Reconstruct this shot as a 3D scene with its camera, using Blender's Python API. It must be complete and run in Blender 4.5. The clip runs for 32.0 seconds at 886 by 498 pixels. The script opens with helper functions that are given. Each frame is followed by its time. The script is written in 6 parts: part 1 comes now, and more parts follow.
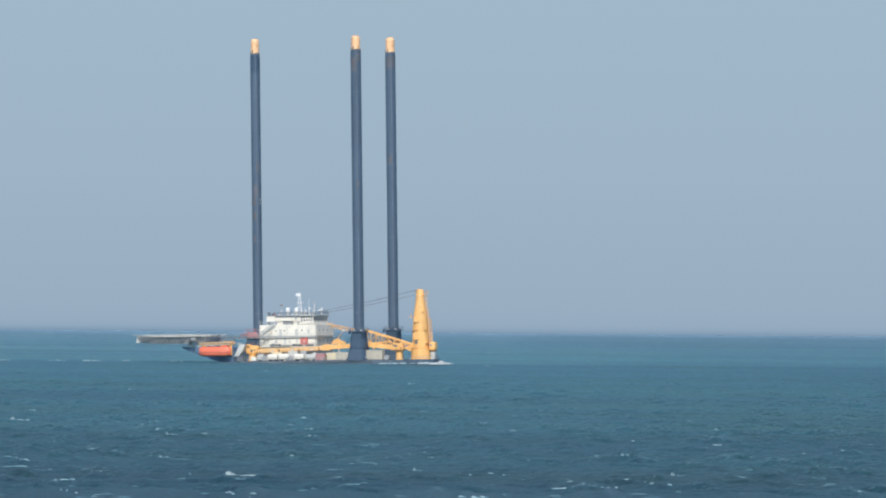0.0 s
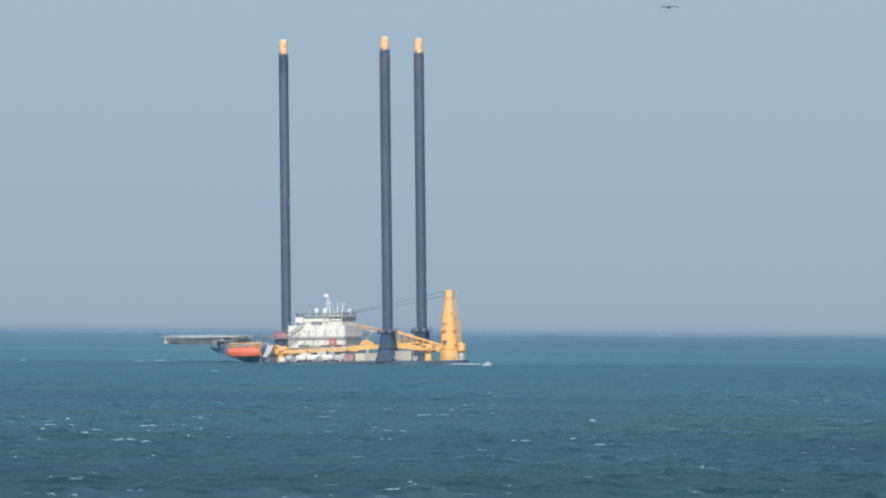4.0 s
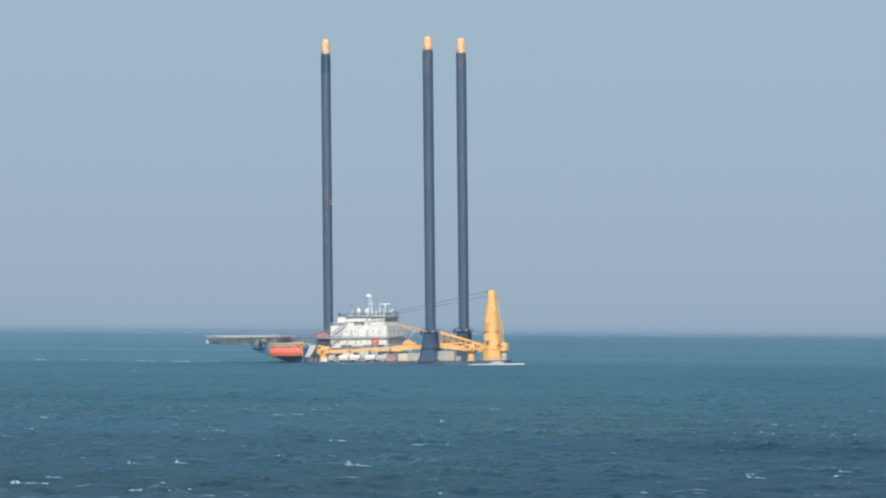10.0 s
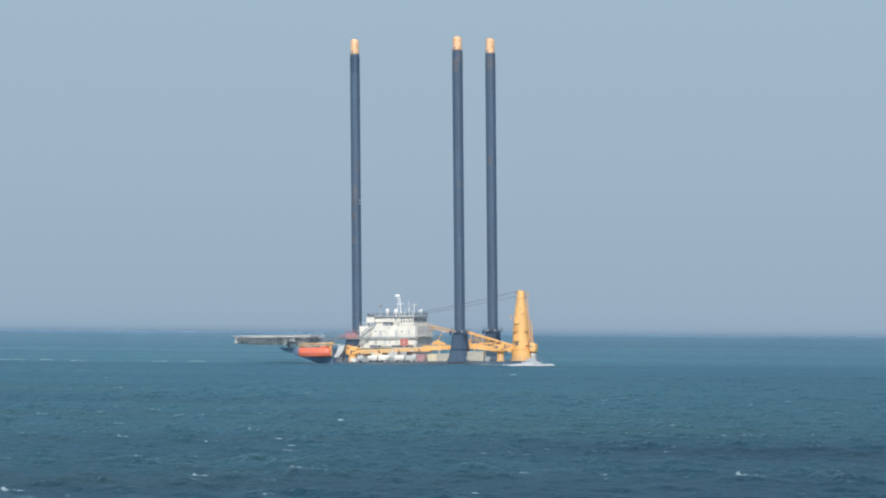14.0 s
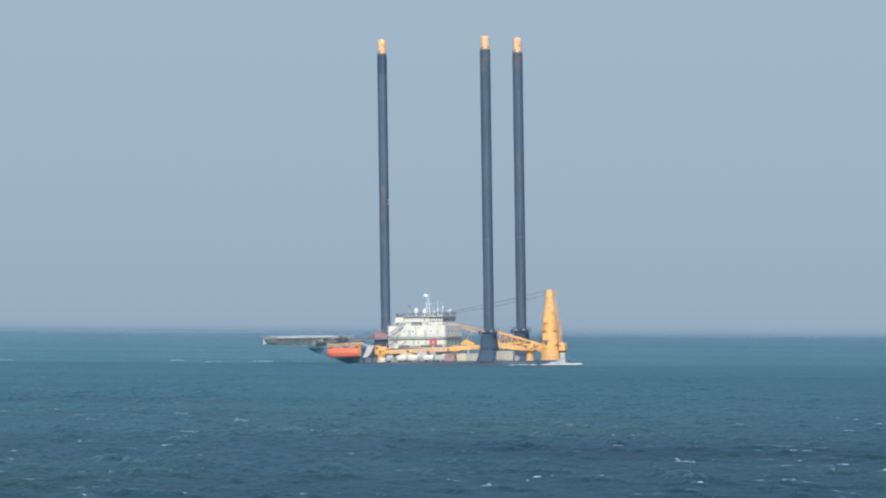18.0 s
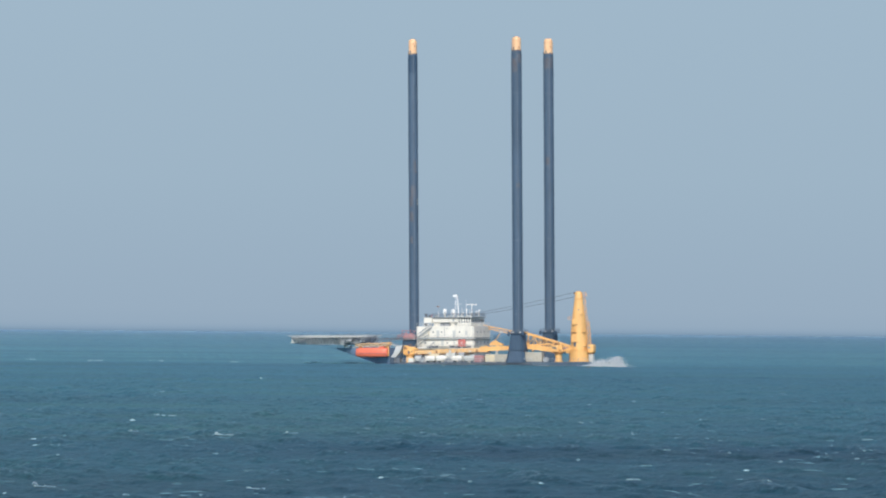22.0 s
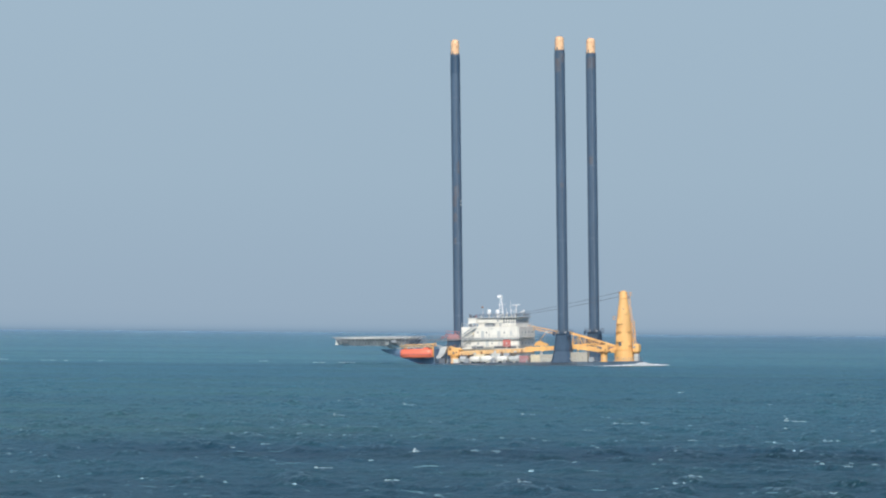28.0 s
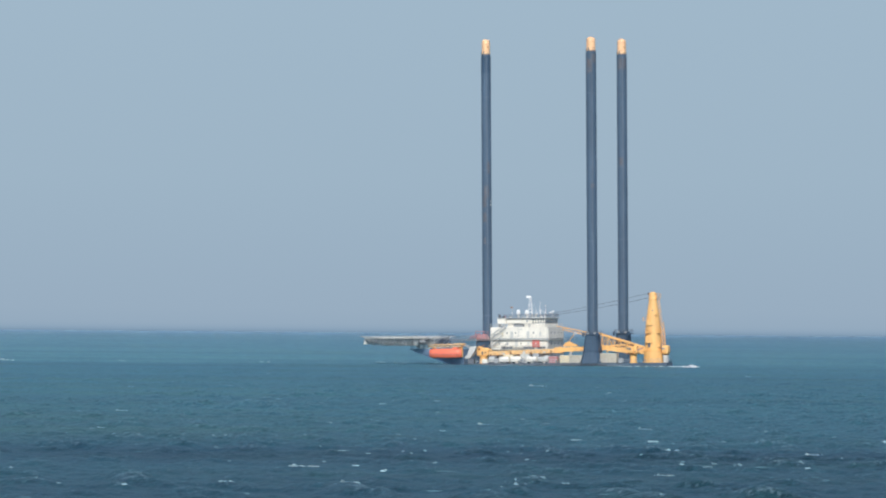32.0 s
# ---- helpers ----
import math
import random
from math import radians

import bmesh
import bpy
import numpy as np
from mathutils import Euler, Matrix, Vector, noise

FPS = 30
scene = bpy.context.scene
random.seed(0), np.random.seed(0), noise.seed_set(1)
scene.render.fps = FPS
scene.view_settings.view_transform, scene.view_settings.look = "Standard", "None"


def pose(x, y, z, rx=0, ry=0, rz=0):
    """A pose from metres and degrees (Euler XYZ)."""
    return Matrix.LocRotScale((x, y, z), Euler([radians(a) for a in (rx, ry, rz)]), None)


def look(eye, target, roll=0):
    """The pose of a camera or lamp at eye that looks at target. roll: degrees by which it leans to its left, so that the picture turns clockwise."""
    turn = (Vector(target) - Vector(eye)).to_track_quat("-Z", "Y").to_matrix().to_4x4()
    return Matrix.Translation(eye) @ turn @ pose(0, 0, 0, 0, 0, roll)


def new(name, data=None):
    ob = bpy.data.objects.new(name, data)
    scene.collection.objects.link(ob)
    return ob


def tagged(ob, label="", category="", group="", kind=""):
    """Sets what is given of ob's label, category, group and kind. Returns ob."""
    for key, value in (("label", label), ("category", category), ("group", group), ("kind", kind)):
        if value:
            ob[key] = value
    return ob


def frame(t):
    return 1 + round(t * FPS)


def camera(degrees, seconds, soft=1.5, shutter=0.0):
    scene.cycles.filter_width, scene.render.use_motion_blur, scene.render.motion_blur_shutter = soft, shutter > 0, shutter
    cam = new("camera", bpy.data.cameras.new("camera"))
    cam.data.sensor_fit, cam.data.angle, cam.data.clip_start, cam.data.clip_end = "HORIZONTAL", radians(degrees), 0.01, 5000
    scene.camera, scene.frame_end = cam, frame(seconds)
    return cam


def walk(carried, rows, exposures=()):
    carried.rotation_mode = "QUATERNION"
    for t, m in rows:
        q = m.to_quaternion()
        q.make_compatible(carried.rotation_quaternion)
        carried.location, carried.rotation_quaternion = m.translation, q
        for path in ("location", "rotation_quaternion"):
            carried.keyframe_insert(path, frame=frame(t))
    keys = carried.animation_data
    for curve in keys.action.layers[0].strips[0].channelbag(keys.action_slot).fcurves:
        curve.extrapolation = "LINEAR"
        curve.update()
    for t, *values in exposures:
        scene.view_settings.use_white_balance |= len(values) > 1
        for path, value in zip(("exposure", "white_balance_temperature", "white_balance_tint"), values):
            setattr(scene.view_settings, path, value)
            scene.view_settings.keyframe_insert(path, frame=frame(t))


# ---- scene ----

cam = camera(9.264, 32.0, soft=2.0)
EYE = (0.0, 0.0, 12.29)
STAND = look(EYE, (0.0, 1000.0, 12.29 + 1000 * math.tan(radians(0.740))), 0.475)
walk(cam, [(0, STAND), (32, STAND)])

# ---------------------------------------------------------------- light
world = bpy.data.worlds.new("world")
scene.world = world
world.use_nodes = True
wn = world.node_tree.nodes
sky = wn.new("ShaderNodeTexSky")
sky.sky_type = "NISHITA"
sky.sun_disc = False
SUN_ELEVATION, SUN_AZIMUTH = 36.0, 184.0   # degrees; azimuth clockwise from +Y
sky.sun_elevation, sky.sun_rotation = radians(SUN_ELEVATION), radians(SUN_AZIMUTH)
sky.altitude, sky.air_density, sky.dust_density, sky.ozone_density = 0, 1.0, 1.0, 1.5
tint = wn.new("ShaderNodeMix")
tint.data_type, tint.blend_type = "RGBA", "MULTIPLY"
tint.inputs[0].default_value = 1.0
tint.inputs[7].default_value = (0.86, 0.93, 1.0, 1.0)
world.node_tree.links.new(sky.outputs[0], tint.inputs[6])
world.node_tree.links.new(tint.outputs[2], wn["Background"].inputs[0])
wn["Background"].inputs[1].default_value = 0.15

sun = new("sun", bpy.data.lights.new("sun", "SUN"))
sun.data.energy, sun.data.angle, sun.data.color = 3.2, radians(0.53), (1.0, 0.93, 0.82)
az, el = radians(SUN_AZIMUTH), radians(SUN_ELEVATION)
to_sun = Vector((math.sin(az) * math.cos(el), math.cos(az) * math.cos(el), math.sin(el)))
sun.matrix_world = look(tuple(to_sun * 900), (0, 0, 0))
scene.view_settings.exposure = 0.0


# the bright sea haze all round the horizon
HAZE = bpy.data.materials.new("sea_haze")
HAZE.use_nodes = True
hn, hl = HAZE.node_tree.nodes, HAZE.node_tree.links
hn.remove(hn["Principled BSDF"])
glow, rise, where, split = hn.new("ShaderNodeEmission"), hn.new("ShaderNodeValToRGB"), hn.new("ShaderNodeTexCoord"), hn.new("ShaderNodeSeparateXYZ")
level = hn.new("ShaderNodeMapRange")
level.inputs[1].default_value, level.inputs[2].default_value = 0.0, 700.0
hl.new(where.outputs["Object"], split.inputs[0])
hl.new(split.outputs[2], level.inputs[0])
hl.new(level.outputs[0], rise.inputs[0])
hl.new(rise.outputs[0], glow.inputs[0])
hl.new(glow.outputs[0], hn["Material Output"].inputs[0])
SHADES = ((0.0, (0.200, 0.308, 0.432)), (0.0045, (0.262, 0.370, 0.490)), (0.010, (0.298, 0.402, 0.517)), (0.03, (0.315, 0.418, 0.530)), (0.2, (0.342, 0.458, 0.565)), (0.42, (0.353, 0.475, 0.585)), (1.0, (0.33, 0.46, 0.62)))
for i, (at, c) in enumerate(SHADES):
    e = rise.color_ramp.elements[i] if i < 2 else rise.color_ramp.elements.new(at)
    e.position, e.color = at, (*c, 1)
bm = bmesh.new()
bmesh.ops.create_cone(bm, cap_ends=False, segments=180, radius1=4950, radius2=4950, depth=740, matrix=Matrix.Translation((0, 0, 330)))
me = bpy.data.meshes.new("backdrop")
bm.to_mesh(me)
bm.free()
me.materials.append(HAZE)
tagged(new("backdrop", me), "pale blue sea haze along the whole horizon", "sky", kind="structure")


# ---------------------------------------------------------------- materials
def material(name, colour, rough=0.5, metal=0.0, scale=0.6, vary=0.25, streak=(1, 1, 1), stain=None, stain_at=0.62, bump=0.0, spec=0.5):
    """A painted or natural surface: broad blotches, fine grain, and stains of another colour."""
    m = bpy.data.materials.new(name)
    m.use_nodes = True
    n, l = m.node_tree.nodes, m.node_tree.links
    b = n["Principled BSDF"]
    b.inputs["Roughness"].default_value, b.inputs["Metallic"].default_value = rough, metal
    b.inputs["Specular IOR Level"].default_value = spec
    co = n.new("ShaderNodeTexCoord")
    mp = n.new("ShaderNodeMapping")
    mp.inputs["Scale"].default_value = streak
    l.new(co.outputs["Object"], mp.inputs[0])
    broad, fine = n.new("ShaderNodeTexNoise"), n.new("ShaderNodeTexNoise")
    broad.inputs["Scale"].default_value, broad.inputs["Detail"].default_value = scale, 5
    fine.inputs["Scale"].default_value, fine.inputs["Detail"].default_value = scale * 9, 4
    for t in (broad, fine):
        l.new(mp.outputs[0], t.inputs["Vector"])
    add = n.new("ShaderNodeMath")
    add.operation = "MULTIPLY_ADD"
    add.inputs[1].default_value = 0.4
    l.new(fine.outputs[0], add.inputs[0])
    l.new(broad.outputs[0], add.inputs[2])
    ramp = n.new("ShaderNodeValToRGB")
    ramp.color_ramp.elements[0].position, ramp.color_ramp.elements[1].position = 0.45, 0.95
    ramp.color_ramp.elements[0].color = (*[c * (1 - vary) for c in colour], 1)
    ramp.color_ramp.elements[1].color = (*[min(1, c * (1 + vary)) for c in colour], 1)
    l.new(add.outputs[0], ramp.inputs[0])
    out = ramp.outputs[0]
    if stain:
        spots = n.new("ShaderNodeTexNoise")
        spots.inputs["Scale"].default_value, spots.inputs["Detail"].default_value = scale * 2.3, 8
        l.new(mp.outputs[0], spots.inputs["Vector"])
        edge = n.new("ShaderNodeValToRGB")
        edge.color_ramp.elements[0].position, edge.color_ramp.elements[1].position = stain_at, stain_at + 0.08
        l.new(spots.outputs[0], edge.inputs[0])
        mix = n.new("ShaderNodeMix")
        mix.data_type = "RGBA"
        l.new(edge.outputs[0], mix.inputs[0])
        l.new(out, mix.inputs[6])
        mix.inputs[7].default_value = (*stain, 1)
        out = mix.outputs[2]
    l.new(out, b.inputs["Base Color"])
    if bump:
        bp = n.new("ShaderNodeBump")
        bp.inputs["Strength"].default_value, bp.inputs["Distance"].default_value = 0.6, bump
        l.new(add.outputs[0], bp.inputs["Height"])
        l.new(bp.outputs[0], b.inputs["Normal"])
    return m


# distance haze is put into the dark paints, lightening their base colours
NAVY = material("navy_paint", (0.043, 0.083, 0.136), 0.55, scale=0.5, vary=0.25, streak=(1, 1, 0.25), stain=(0.13, 0.075, 0.05), stain_at=0.70)
LEG = material("leg_paint", (0.070, 0.115, 0.172), 0.65, scale=0.5, vary=0.18, streak=(1, 1, 0.12), stain=(0.16, 0.085, 0.055), stain_at=0.72)
WORN = material("weathered_leg_paint", (0.118, 0.130, 0.158), 0.7, scale=0.8, vary=0.25, streak=(1, 1, 0.3), stain=(0.135, 0.118, 0.122), stain_at=0.60)
BRIGHT = material("bright_white_paint", (0.86, 0.87, 0.86), 0.4, scale=0.6, vary=0.05)
RACK = material("rack_steel", (0.115, 0.155, 0.21), 0.5, scale=0.5, vary=0.25, streak=(1, 1, 0.2))
HULL = material("hull_paint", (0.088, 0.135, 0.185), 0.5, scale=0.25, vary=0.25, streak=(1, 1, 0.4), stain=(0.12, 0.075, 0.05), stain_at=0.70)
# hull paint lightened for the bow: fill light and haze put into its colour
BOW_LIGHTENED = material("lightened_bow_paint", (0.21, 0.31, 0.45), 0.5, scale=0.25, vary=0.2, streak=(1, 1, 0.4), stain=(0.16, 0.11, 0.08), stain_at=0.70)
YELLOW = material("yellow_paint", (0.88, 0.50, 0.185), 0.5, scale=0.5, vary=0.16, streak=(1, 1, 0.3), stain=(0.42, 0.19, 0.05), stain_at=0.70)
CAP = material("cap_paint", (0.94, 0.54, 0.30), 0.5, scale=0.7, vary=0.15, stain=(0.34, 0.15, 0.07), stain_at=0.61)
WHITE = material("white_paint", (0.80, 0.77, 0.69), 0.5, scale=0.35, vary=0.14, streak=(1, 1, 0.25), stain=(0.55, 0.50, 0.42), stain_at=0.66)
PALE = material("pale_grey_paint", (0.55, 0.56, 0.54), 0.55, scale=0.6, vary=0.12, stain=(0.36, 0.33, 0.29), stain_at=0.66)
GREY = material("grey_paint", (0.34, 0.36, 0.38), 0.6, scale=0.7, vary=0.2)
# lightened base colour lifts the shade on the trusses under the helideck
TRUSS = material("weathered_grey_paint", (0.46, 0.49, 0.49), 0.65, scale=0.5, vary=0.35, stain=(0.30, 0.31, 0.29), stain_at=0.60)
DARK = material("dark_grey_steel", (0.12, 0.14, 0.165), 0.6, scale=0.7, vary=0.25)
ORANGE = material("orange_plastic", (0.82, 0.195, 0.112), 0.4, scale=0.4, vary=0.08)
FADED_RED = material("faded_red_paint", (0.46, 0.23, 0.24), 0.6, scale=0.6, vary=0.2)
RED = material("red_paint", (0.56, 0.17, 0.15), 0.5, scale=0.6, vary=0.2)
CREAM = material("cream_container_paint", (0.66, 0.57, 0.40), 0.55, scale=0.5, vary=0.12, streak=(1, 1, 0.4), stain=(0.40, 0.26, 0.15), stain_at=0.66)
# blotched yellow for the jib, paled by haze put into its colour
HAZED_YELLOW = material("hazed_yellow_paint", (0.76, 0.49, 0.23), 0.55, scale=0.9, vary=0.22, stain=(0.55, 0.42, 0.28), stain_at=0.56)
BEIGE = material("dull_beige_paint", (0.45, 0.42, 0.35), 0.6, scale=0.5, vary=0.18, streak=(1, 1, 0.4), stain=(0.30, 0.24, 0.18), stain_at=0.62)
RUST = material("rusty_steel", (0.25, 0.13, 0.075), 0.75, scale=0.9, vary=0.3)
ROPE = material("wire_rope", (0.10, 0.11, 0.13), 0.6, scale=2, vary=0.2)
# pale colour of the sheets that stand in for sheen on wave crests
CREST_SHEEN = material("crest_sheen", (0.105, 0.20, 0.245), 0.7, scale=3.0, vary=0.3, spec=0.3)
THIN_FOAM = material("thin_foam", (0.22, 0.335, 0.38), 0.8, scale=3.0, vary=0.2, spec=0.2)
KNOT_FOAM = material("bluish_foam", (0.34, 0.49, 0.545), 0.85, scale=3.0, vary=0.2, spec=0.2)
FOAM = material("sea_foam", (0.52, 0.635, 0.665), 0.85, scale=3.0, vary=0.10, bump=0.05, spec=0.2)
SPRAY = material("thrown_water", (0.86, 0.87, 0.86), 0.85, scale=3.0, vary=0.06, spec=0.2)
MIST = material("spray_mist", (0.70, 0.73, 0.75), 0.9, scale=2.0, vary=0.06, spec=0.1)
FEATHER = material("grey_brown_feathers", (0.13, 0.15, 0.185), 0.8, scale=9, vary=0.3)
GLASS = bpy.data.materials.new("window_glass")
GLASS.use_nodes = True
GLASS.node_tree.nodes["Principled BSDF"].inputs["Base Color"].default_value = (0.17, 0.19, 0.21, 1)
GLASS.node_tree.nodes["Principled BSDF"].inputs["Roughness"].default_value = 0.08

# water: dark teal body, patches of turbid green, wind ripples, thin foam streaks
SEA = bpy.data.materials.new("sea_water")
SEA.use_nodes = True
n, l = SEA.node_tree.nodes, SEA.node_tree.links
b = n["Principled BSDF"]
b.inputs["Roughness"].default_value, b.inputs["IOR"].default_value = 0.46, 1.33
b.inputs["Specular IOR Level"].default_value = 0.20
# sunlight spreads sideways through the turbid water
b.subsurface_method = "BURLEY"
b.inputs["Subsurface Weight"].default_value, b.inputs["Subsurface Radius"].default_value, b.inputs["Subsurface Scale"].default_value = 0.9, (1, 1, 1), 40.0
co = n.new("ShaderNodeTexCoord")


def sea_noise(scale, stretch, detail, rough=0.5):
    mp, tx = n.new("ShaderNodeMapping"), n.new("ShaderNodeTexNoise")
    mp.inputs["Scale"].default_value = stretch
    tx.inputs["Scale"].default_value, tx.inputs["Detail"].default_value, tx.inputs["Roughness"].default_value = scale, detail, rough
    l.new(co.outputs["Object"], mp.inputs[0])
    l.new(mp.outputs[0], tx.inputs["Vector"])
    return tx.outputs[0]


def ramp_of(value, lo, hi, c0, c1):
    r = n.new("ShaderNodeValToRGB")
    r.color_ramp.elements[0].position, r.color_ramp.elements[1].position = lo, hi
    r.color_ramp.elements[0].color, r.color_ramp.elements[1].color = (*c0, 1), (*c1, 1)
    l.new(value, r.inputs[0])
    return r.outputs[0]


def mix_of(fac, a, c):
    x = n.new("ShaderNodeMix")
    x.data_type = "RGBA"
    l.new(fac, x.inputs[0])
    l.new(a, x.inputs[6])
    if isinstance(c, tuple):
        x.inputs[7].default_value = (*c, 1)
    else:
        l.new(c, x.inputs[7])
    return x.outputs[2]


def value_of(op, a, c):
    x = n.new("ShaderNodeMath")
    x.operation = op
    for k, v in ((0, a), (1, c)):
        if isinstance(v, float):
            x.inputs[k].default_value = v
        else:
            l.new(v, x.inputs[k])
    return x.outputs[0]


# blue water inshore, turbid green water past the bank, broad darker lanes at random
split2 = n.new("ShaderNodeSeparateXYZ")
l.new(co.outputs["Object"], split2.inputs[0])
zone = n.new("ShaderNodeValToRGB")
# far bands pale and turn bluer: distance haze put into the water colour
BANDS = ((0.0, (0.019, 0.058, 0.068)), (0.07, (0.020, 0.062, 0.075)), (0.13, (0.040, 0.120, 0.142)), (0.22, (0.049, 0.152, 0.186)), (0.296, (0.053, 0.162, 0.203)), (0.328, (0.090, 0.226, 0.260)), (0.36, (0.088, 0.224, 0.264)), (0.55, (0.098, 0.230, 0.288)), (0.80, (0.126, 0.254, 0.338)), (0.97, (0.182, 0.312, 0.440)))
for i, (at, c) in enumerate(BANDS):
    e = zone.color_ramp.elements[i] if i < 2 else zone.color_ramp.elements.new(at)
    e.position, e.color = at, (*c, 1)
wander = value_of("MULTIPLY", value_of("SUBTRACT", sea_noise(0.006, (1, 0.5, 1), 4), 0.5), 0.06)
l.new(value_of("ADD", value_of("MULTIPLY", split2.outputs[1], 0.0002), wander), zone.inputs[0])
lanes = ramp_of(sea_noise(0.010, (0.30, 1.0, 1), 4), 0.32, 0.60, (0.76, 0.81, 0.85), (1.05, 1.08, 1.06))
# light and dark of wave faces put into the colour as noise
chop_shading = ramp_of(sea_noise(1.8, (1.0, 0.5, 1), 6, 0.74), 0.36, 0.66, (0.52, 0.56, 0.60), (1.52, 1.46, 1.42))
swell_shading = ramp_of(sea_noise(0.15, (0.7, 0.6, 1), 5, 0.6), 0.34, 0.66, (0.88, 0.90, 0.93), (1.12, 1.10, 1.07))
turbid = ramp_of(sea_noise(0.022, (0.5, 1.0, 1), 4), 0.47, 0.66, (0.99, 1.0, 1.02), (1.17, 1.02, 0.87))


def times_of(a, c, f=1.0):
    x = n.new("ShaderNodeMix")
    x.data_type, x.blend_type = "RGBA", "MULTIPLY"
    x.inputs[0].default_value = f
    l.new(a, x.inputs[6])
    l.new(c, x.inputs[7])
    return x.outputs[2]


# a lane of darker blue that drifts in: cloud shade put into the colour
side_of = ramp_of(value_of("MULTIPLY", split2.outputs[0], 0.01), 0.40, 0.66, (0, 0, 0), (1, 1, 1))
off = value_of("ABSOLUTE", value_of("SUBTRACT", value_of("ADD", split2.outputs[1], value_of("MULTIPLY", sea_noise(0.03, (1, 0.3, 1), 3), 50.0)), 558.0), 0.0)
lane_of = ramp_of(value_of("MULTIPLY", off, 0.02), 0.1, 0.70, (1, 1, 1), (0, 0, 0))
shade_lane = mix_of(times_of(side_of, lane_of), ramp_of(lane_of, 0.0, 1.0, (1, 1, 1), (1, 1, 1)), (0.56, 0.63, 0.74))
# the last factor dims the colour gradually towards larger x
water_colour = times_of(times_of(times_of(times_of(times_of(times_of(zone.outputs[0], lanes), chop_shading), swell_shading), turbid), shade_lane), ramp_of(value_of("MULTIPLY", split2.outputs[0], 0.01), 0.30, 1.0, (1.05, 1.05, 1.05), (0.925, 0.94, 0.96)))
# torn films of foam, on the crests more than in the troughs
crest_of = ramp_of(value_of("ADD", value_of("MULTIPLY", split2.outputs[2], 1.0), 0.5), 0.45, 0.95, (0, 0, 0), (1, 1, 1))
streaks = ramp_of(value_of("ADD", sea_noise(2.6, (0.8, 0.6, 1), 5, 0.7), value_of("MULTIPLY", crest_of, 0.14)), 0.62, 0.76, (0, 0, 0), (0.7, 0.7, 0.7))
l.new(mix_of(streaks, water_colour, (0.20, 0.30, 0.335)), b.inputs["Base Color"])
bp = n.new("ShaderNodeBump")
bp.inputs["Strength"].default_value, bp.inputs["Distance"].default_value = 0.9, 0.34
l.new(sea_noise(0.8, (1.3, 0.5, 1), 5, 0.6), bp.inputs["Height"])
l.new(bp.outputs[0], b.inputs["Normal"])


# ---------------------------------------------------------------- mesh tools
def part(name, bm, mat, parent=None, label="", smooth=False):
    """Links a bmesh as one mesh object under a thing or a part."""
    me = bpy.data.meshes.new(name)
    bmesh.ops.recalc_face_normals(bm, faces=bm.faces)
    bm.to_mesh(me)
    bm.free()
    me.materials.append(mat)
    if smooth:
        me.polygons.foreach_set("use_smooth", [True] * len(me.polygons))
    ob = new(name, me)
    if parent:
        ob.parent = parent
    if label:
        ob["label"] = label
    return ob


def again(ob, m, label=""):
    """The same part once more, under the same parent, moved by m."""
    o = ob.copy()
    scene.collection.objects.link(o)
    o.matrix_basis = m
    if label:
        o["label"] = label
    return o


def box(bm, x0, x1, y0, y1, z0, z1, bevel=0.0):
    made = bmesh.ops.create_cube(bm, size=1)["verts"]
    for v in made:
        v.co = Vector(((x0 + x1) / 2 + v.co.x * (x1 - x0), (y0 + y1) / 2 + v.co.y * (y1 - y0), (z0 + z1) / 2 + v.co.z * (z1 - z0)))
    if bevel:
        edges = list({e for v in made for e in v.link_edges})
        bmesh.ops.bevel(bm, geom=edges, offset=bevel, segments=2, affect="EDGES", profile=0.5)
    return bm


def rod(bm, p, q, r, r2=None, sides=6):
    p, q = Vector(p), Vector(q)
    m = Matrix.Translation((p + q) / 2) @ (q - p).to_track_quat("Z", "Y").to_matrix().to_4x4()
    bmesh.ops.create_cone(bm, cap_ends=True, segments=sides, radius1=r, radius2=r if r2 is None else r2, depth=(q - p).length, matrix=m)
    return bm


def turned(bm, profile, sides=28, x=0.0, y=0.0):
    """A body of revolution about a vertical axis, from (radius, height) pairs."""
    rings = []
    for r, z in profile:
        rings.append([bm.verts.new((x + r * math.cos(2 * math.pi * i / sides), y + r * math.sin(2 * math.pi * i / sides), z)) for i in range(sides)])
    for a, c in zip(rings, rings[1:]):
        for i in range(sides):
            bm.faces.new((a[i], a[(i + 1) % sides], c[(i + 1) % sides], c[i]))
    bm.faces.new(rings[0][::-1])
    bm.faces.new(rings[-1])
    return bm


def sections(bm, rings):
    """A skin over closed rings of points."""
    made = [[bm.verts.new(p) for p in ring] for ring in rings]
    k = len(made[0])
    for a, c in zip(made, made[1:]):
        for i in range(k):
            bm.faces.new((a[i], a[(i + 1) % k], c[(i + 1) % k], c[i]))
    bm.faces.new(made[0][::-1])
    bm.faces.new(made[-1])
    return bm


def fresh():
    return bmesh.new()


def railing(bm, points, height=1.0, step=1.6, r=0.045):
    """Stanchions and two rails along a line of points."""
    for p, q in zip(points, points[1:]):
        p, q = Vector(p), Vector(q)
        k = max(1, round((q - p).length / step))
        for i in range(k + 1):
            s = p.lerp(q, i / k)
            rod(bm, s, s + Vector((0, 0, height)), r, sides=4)
        for h in (height, height * 0.5):
            rod(bm, p + Vector((0, 0, h)), q + Vector((0, 0, h)), r, sides=4)
    return bm


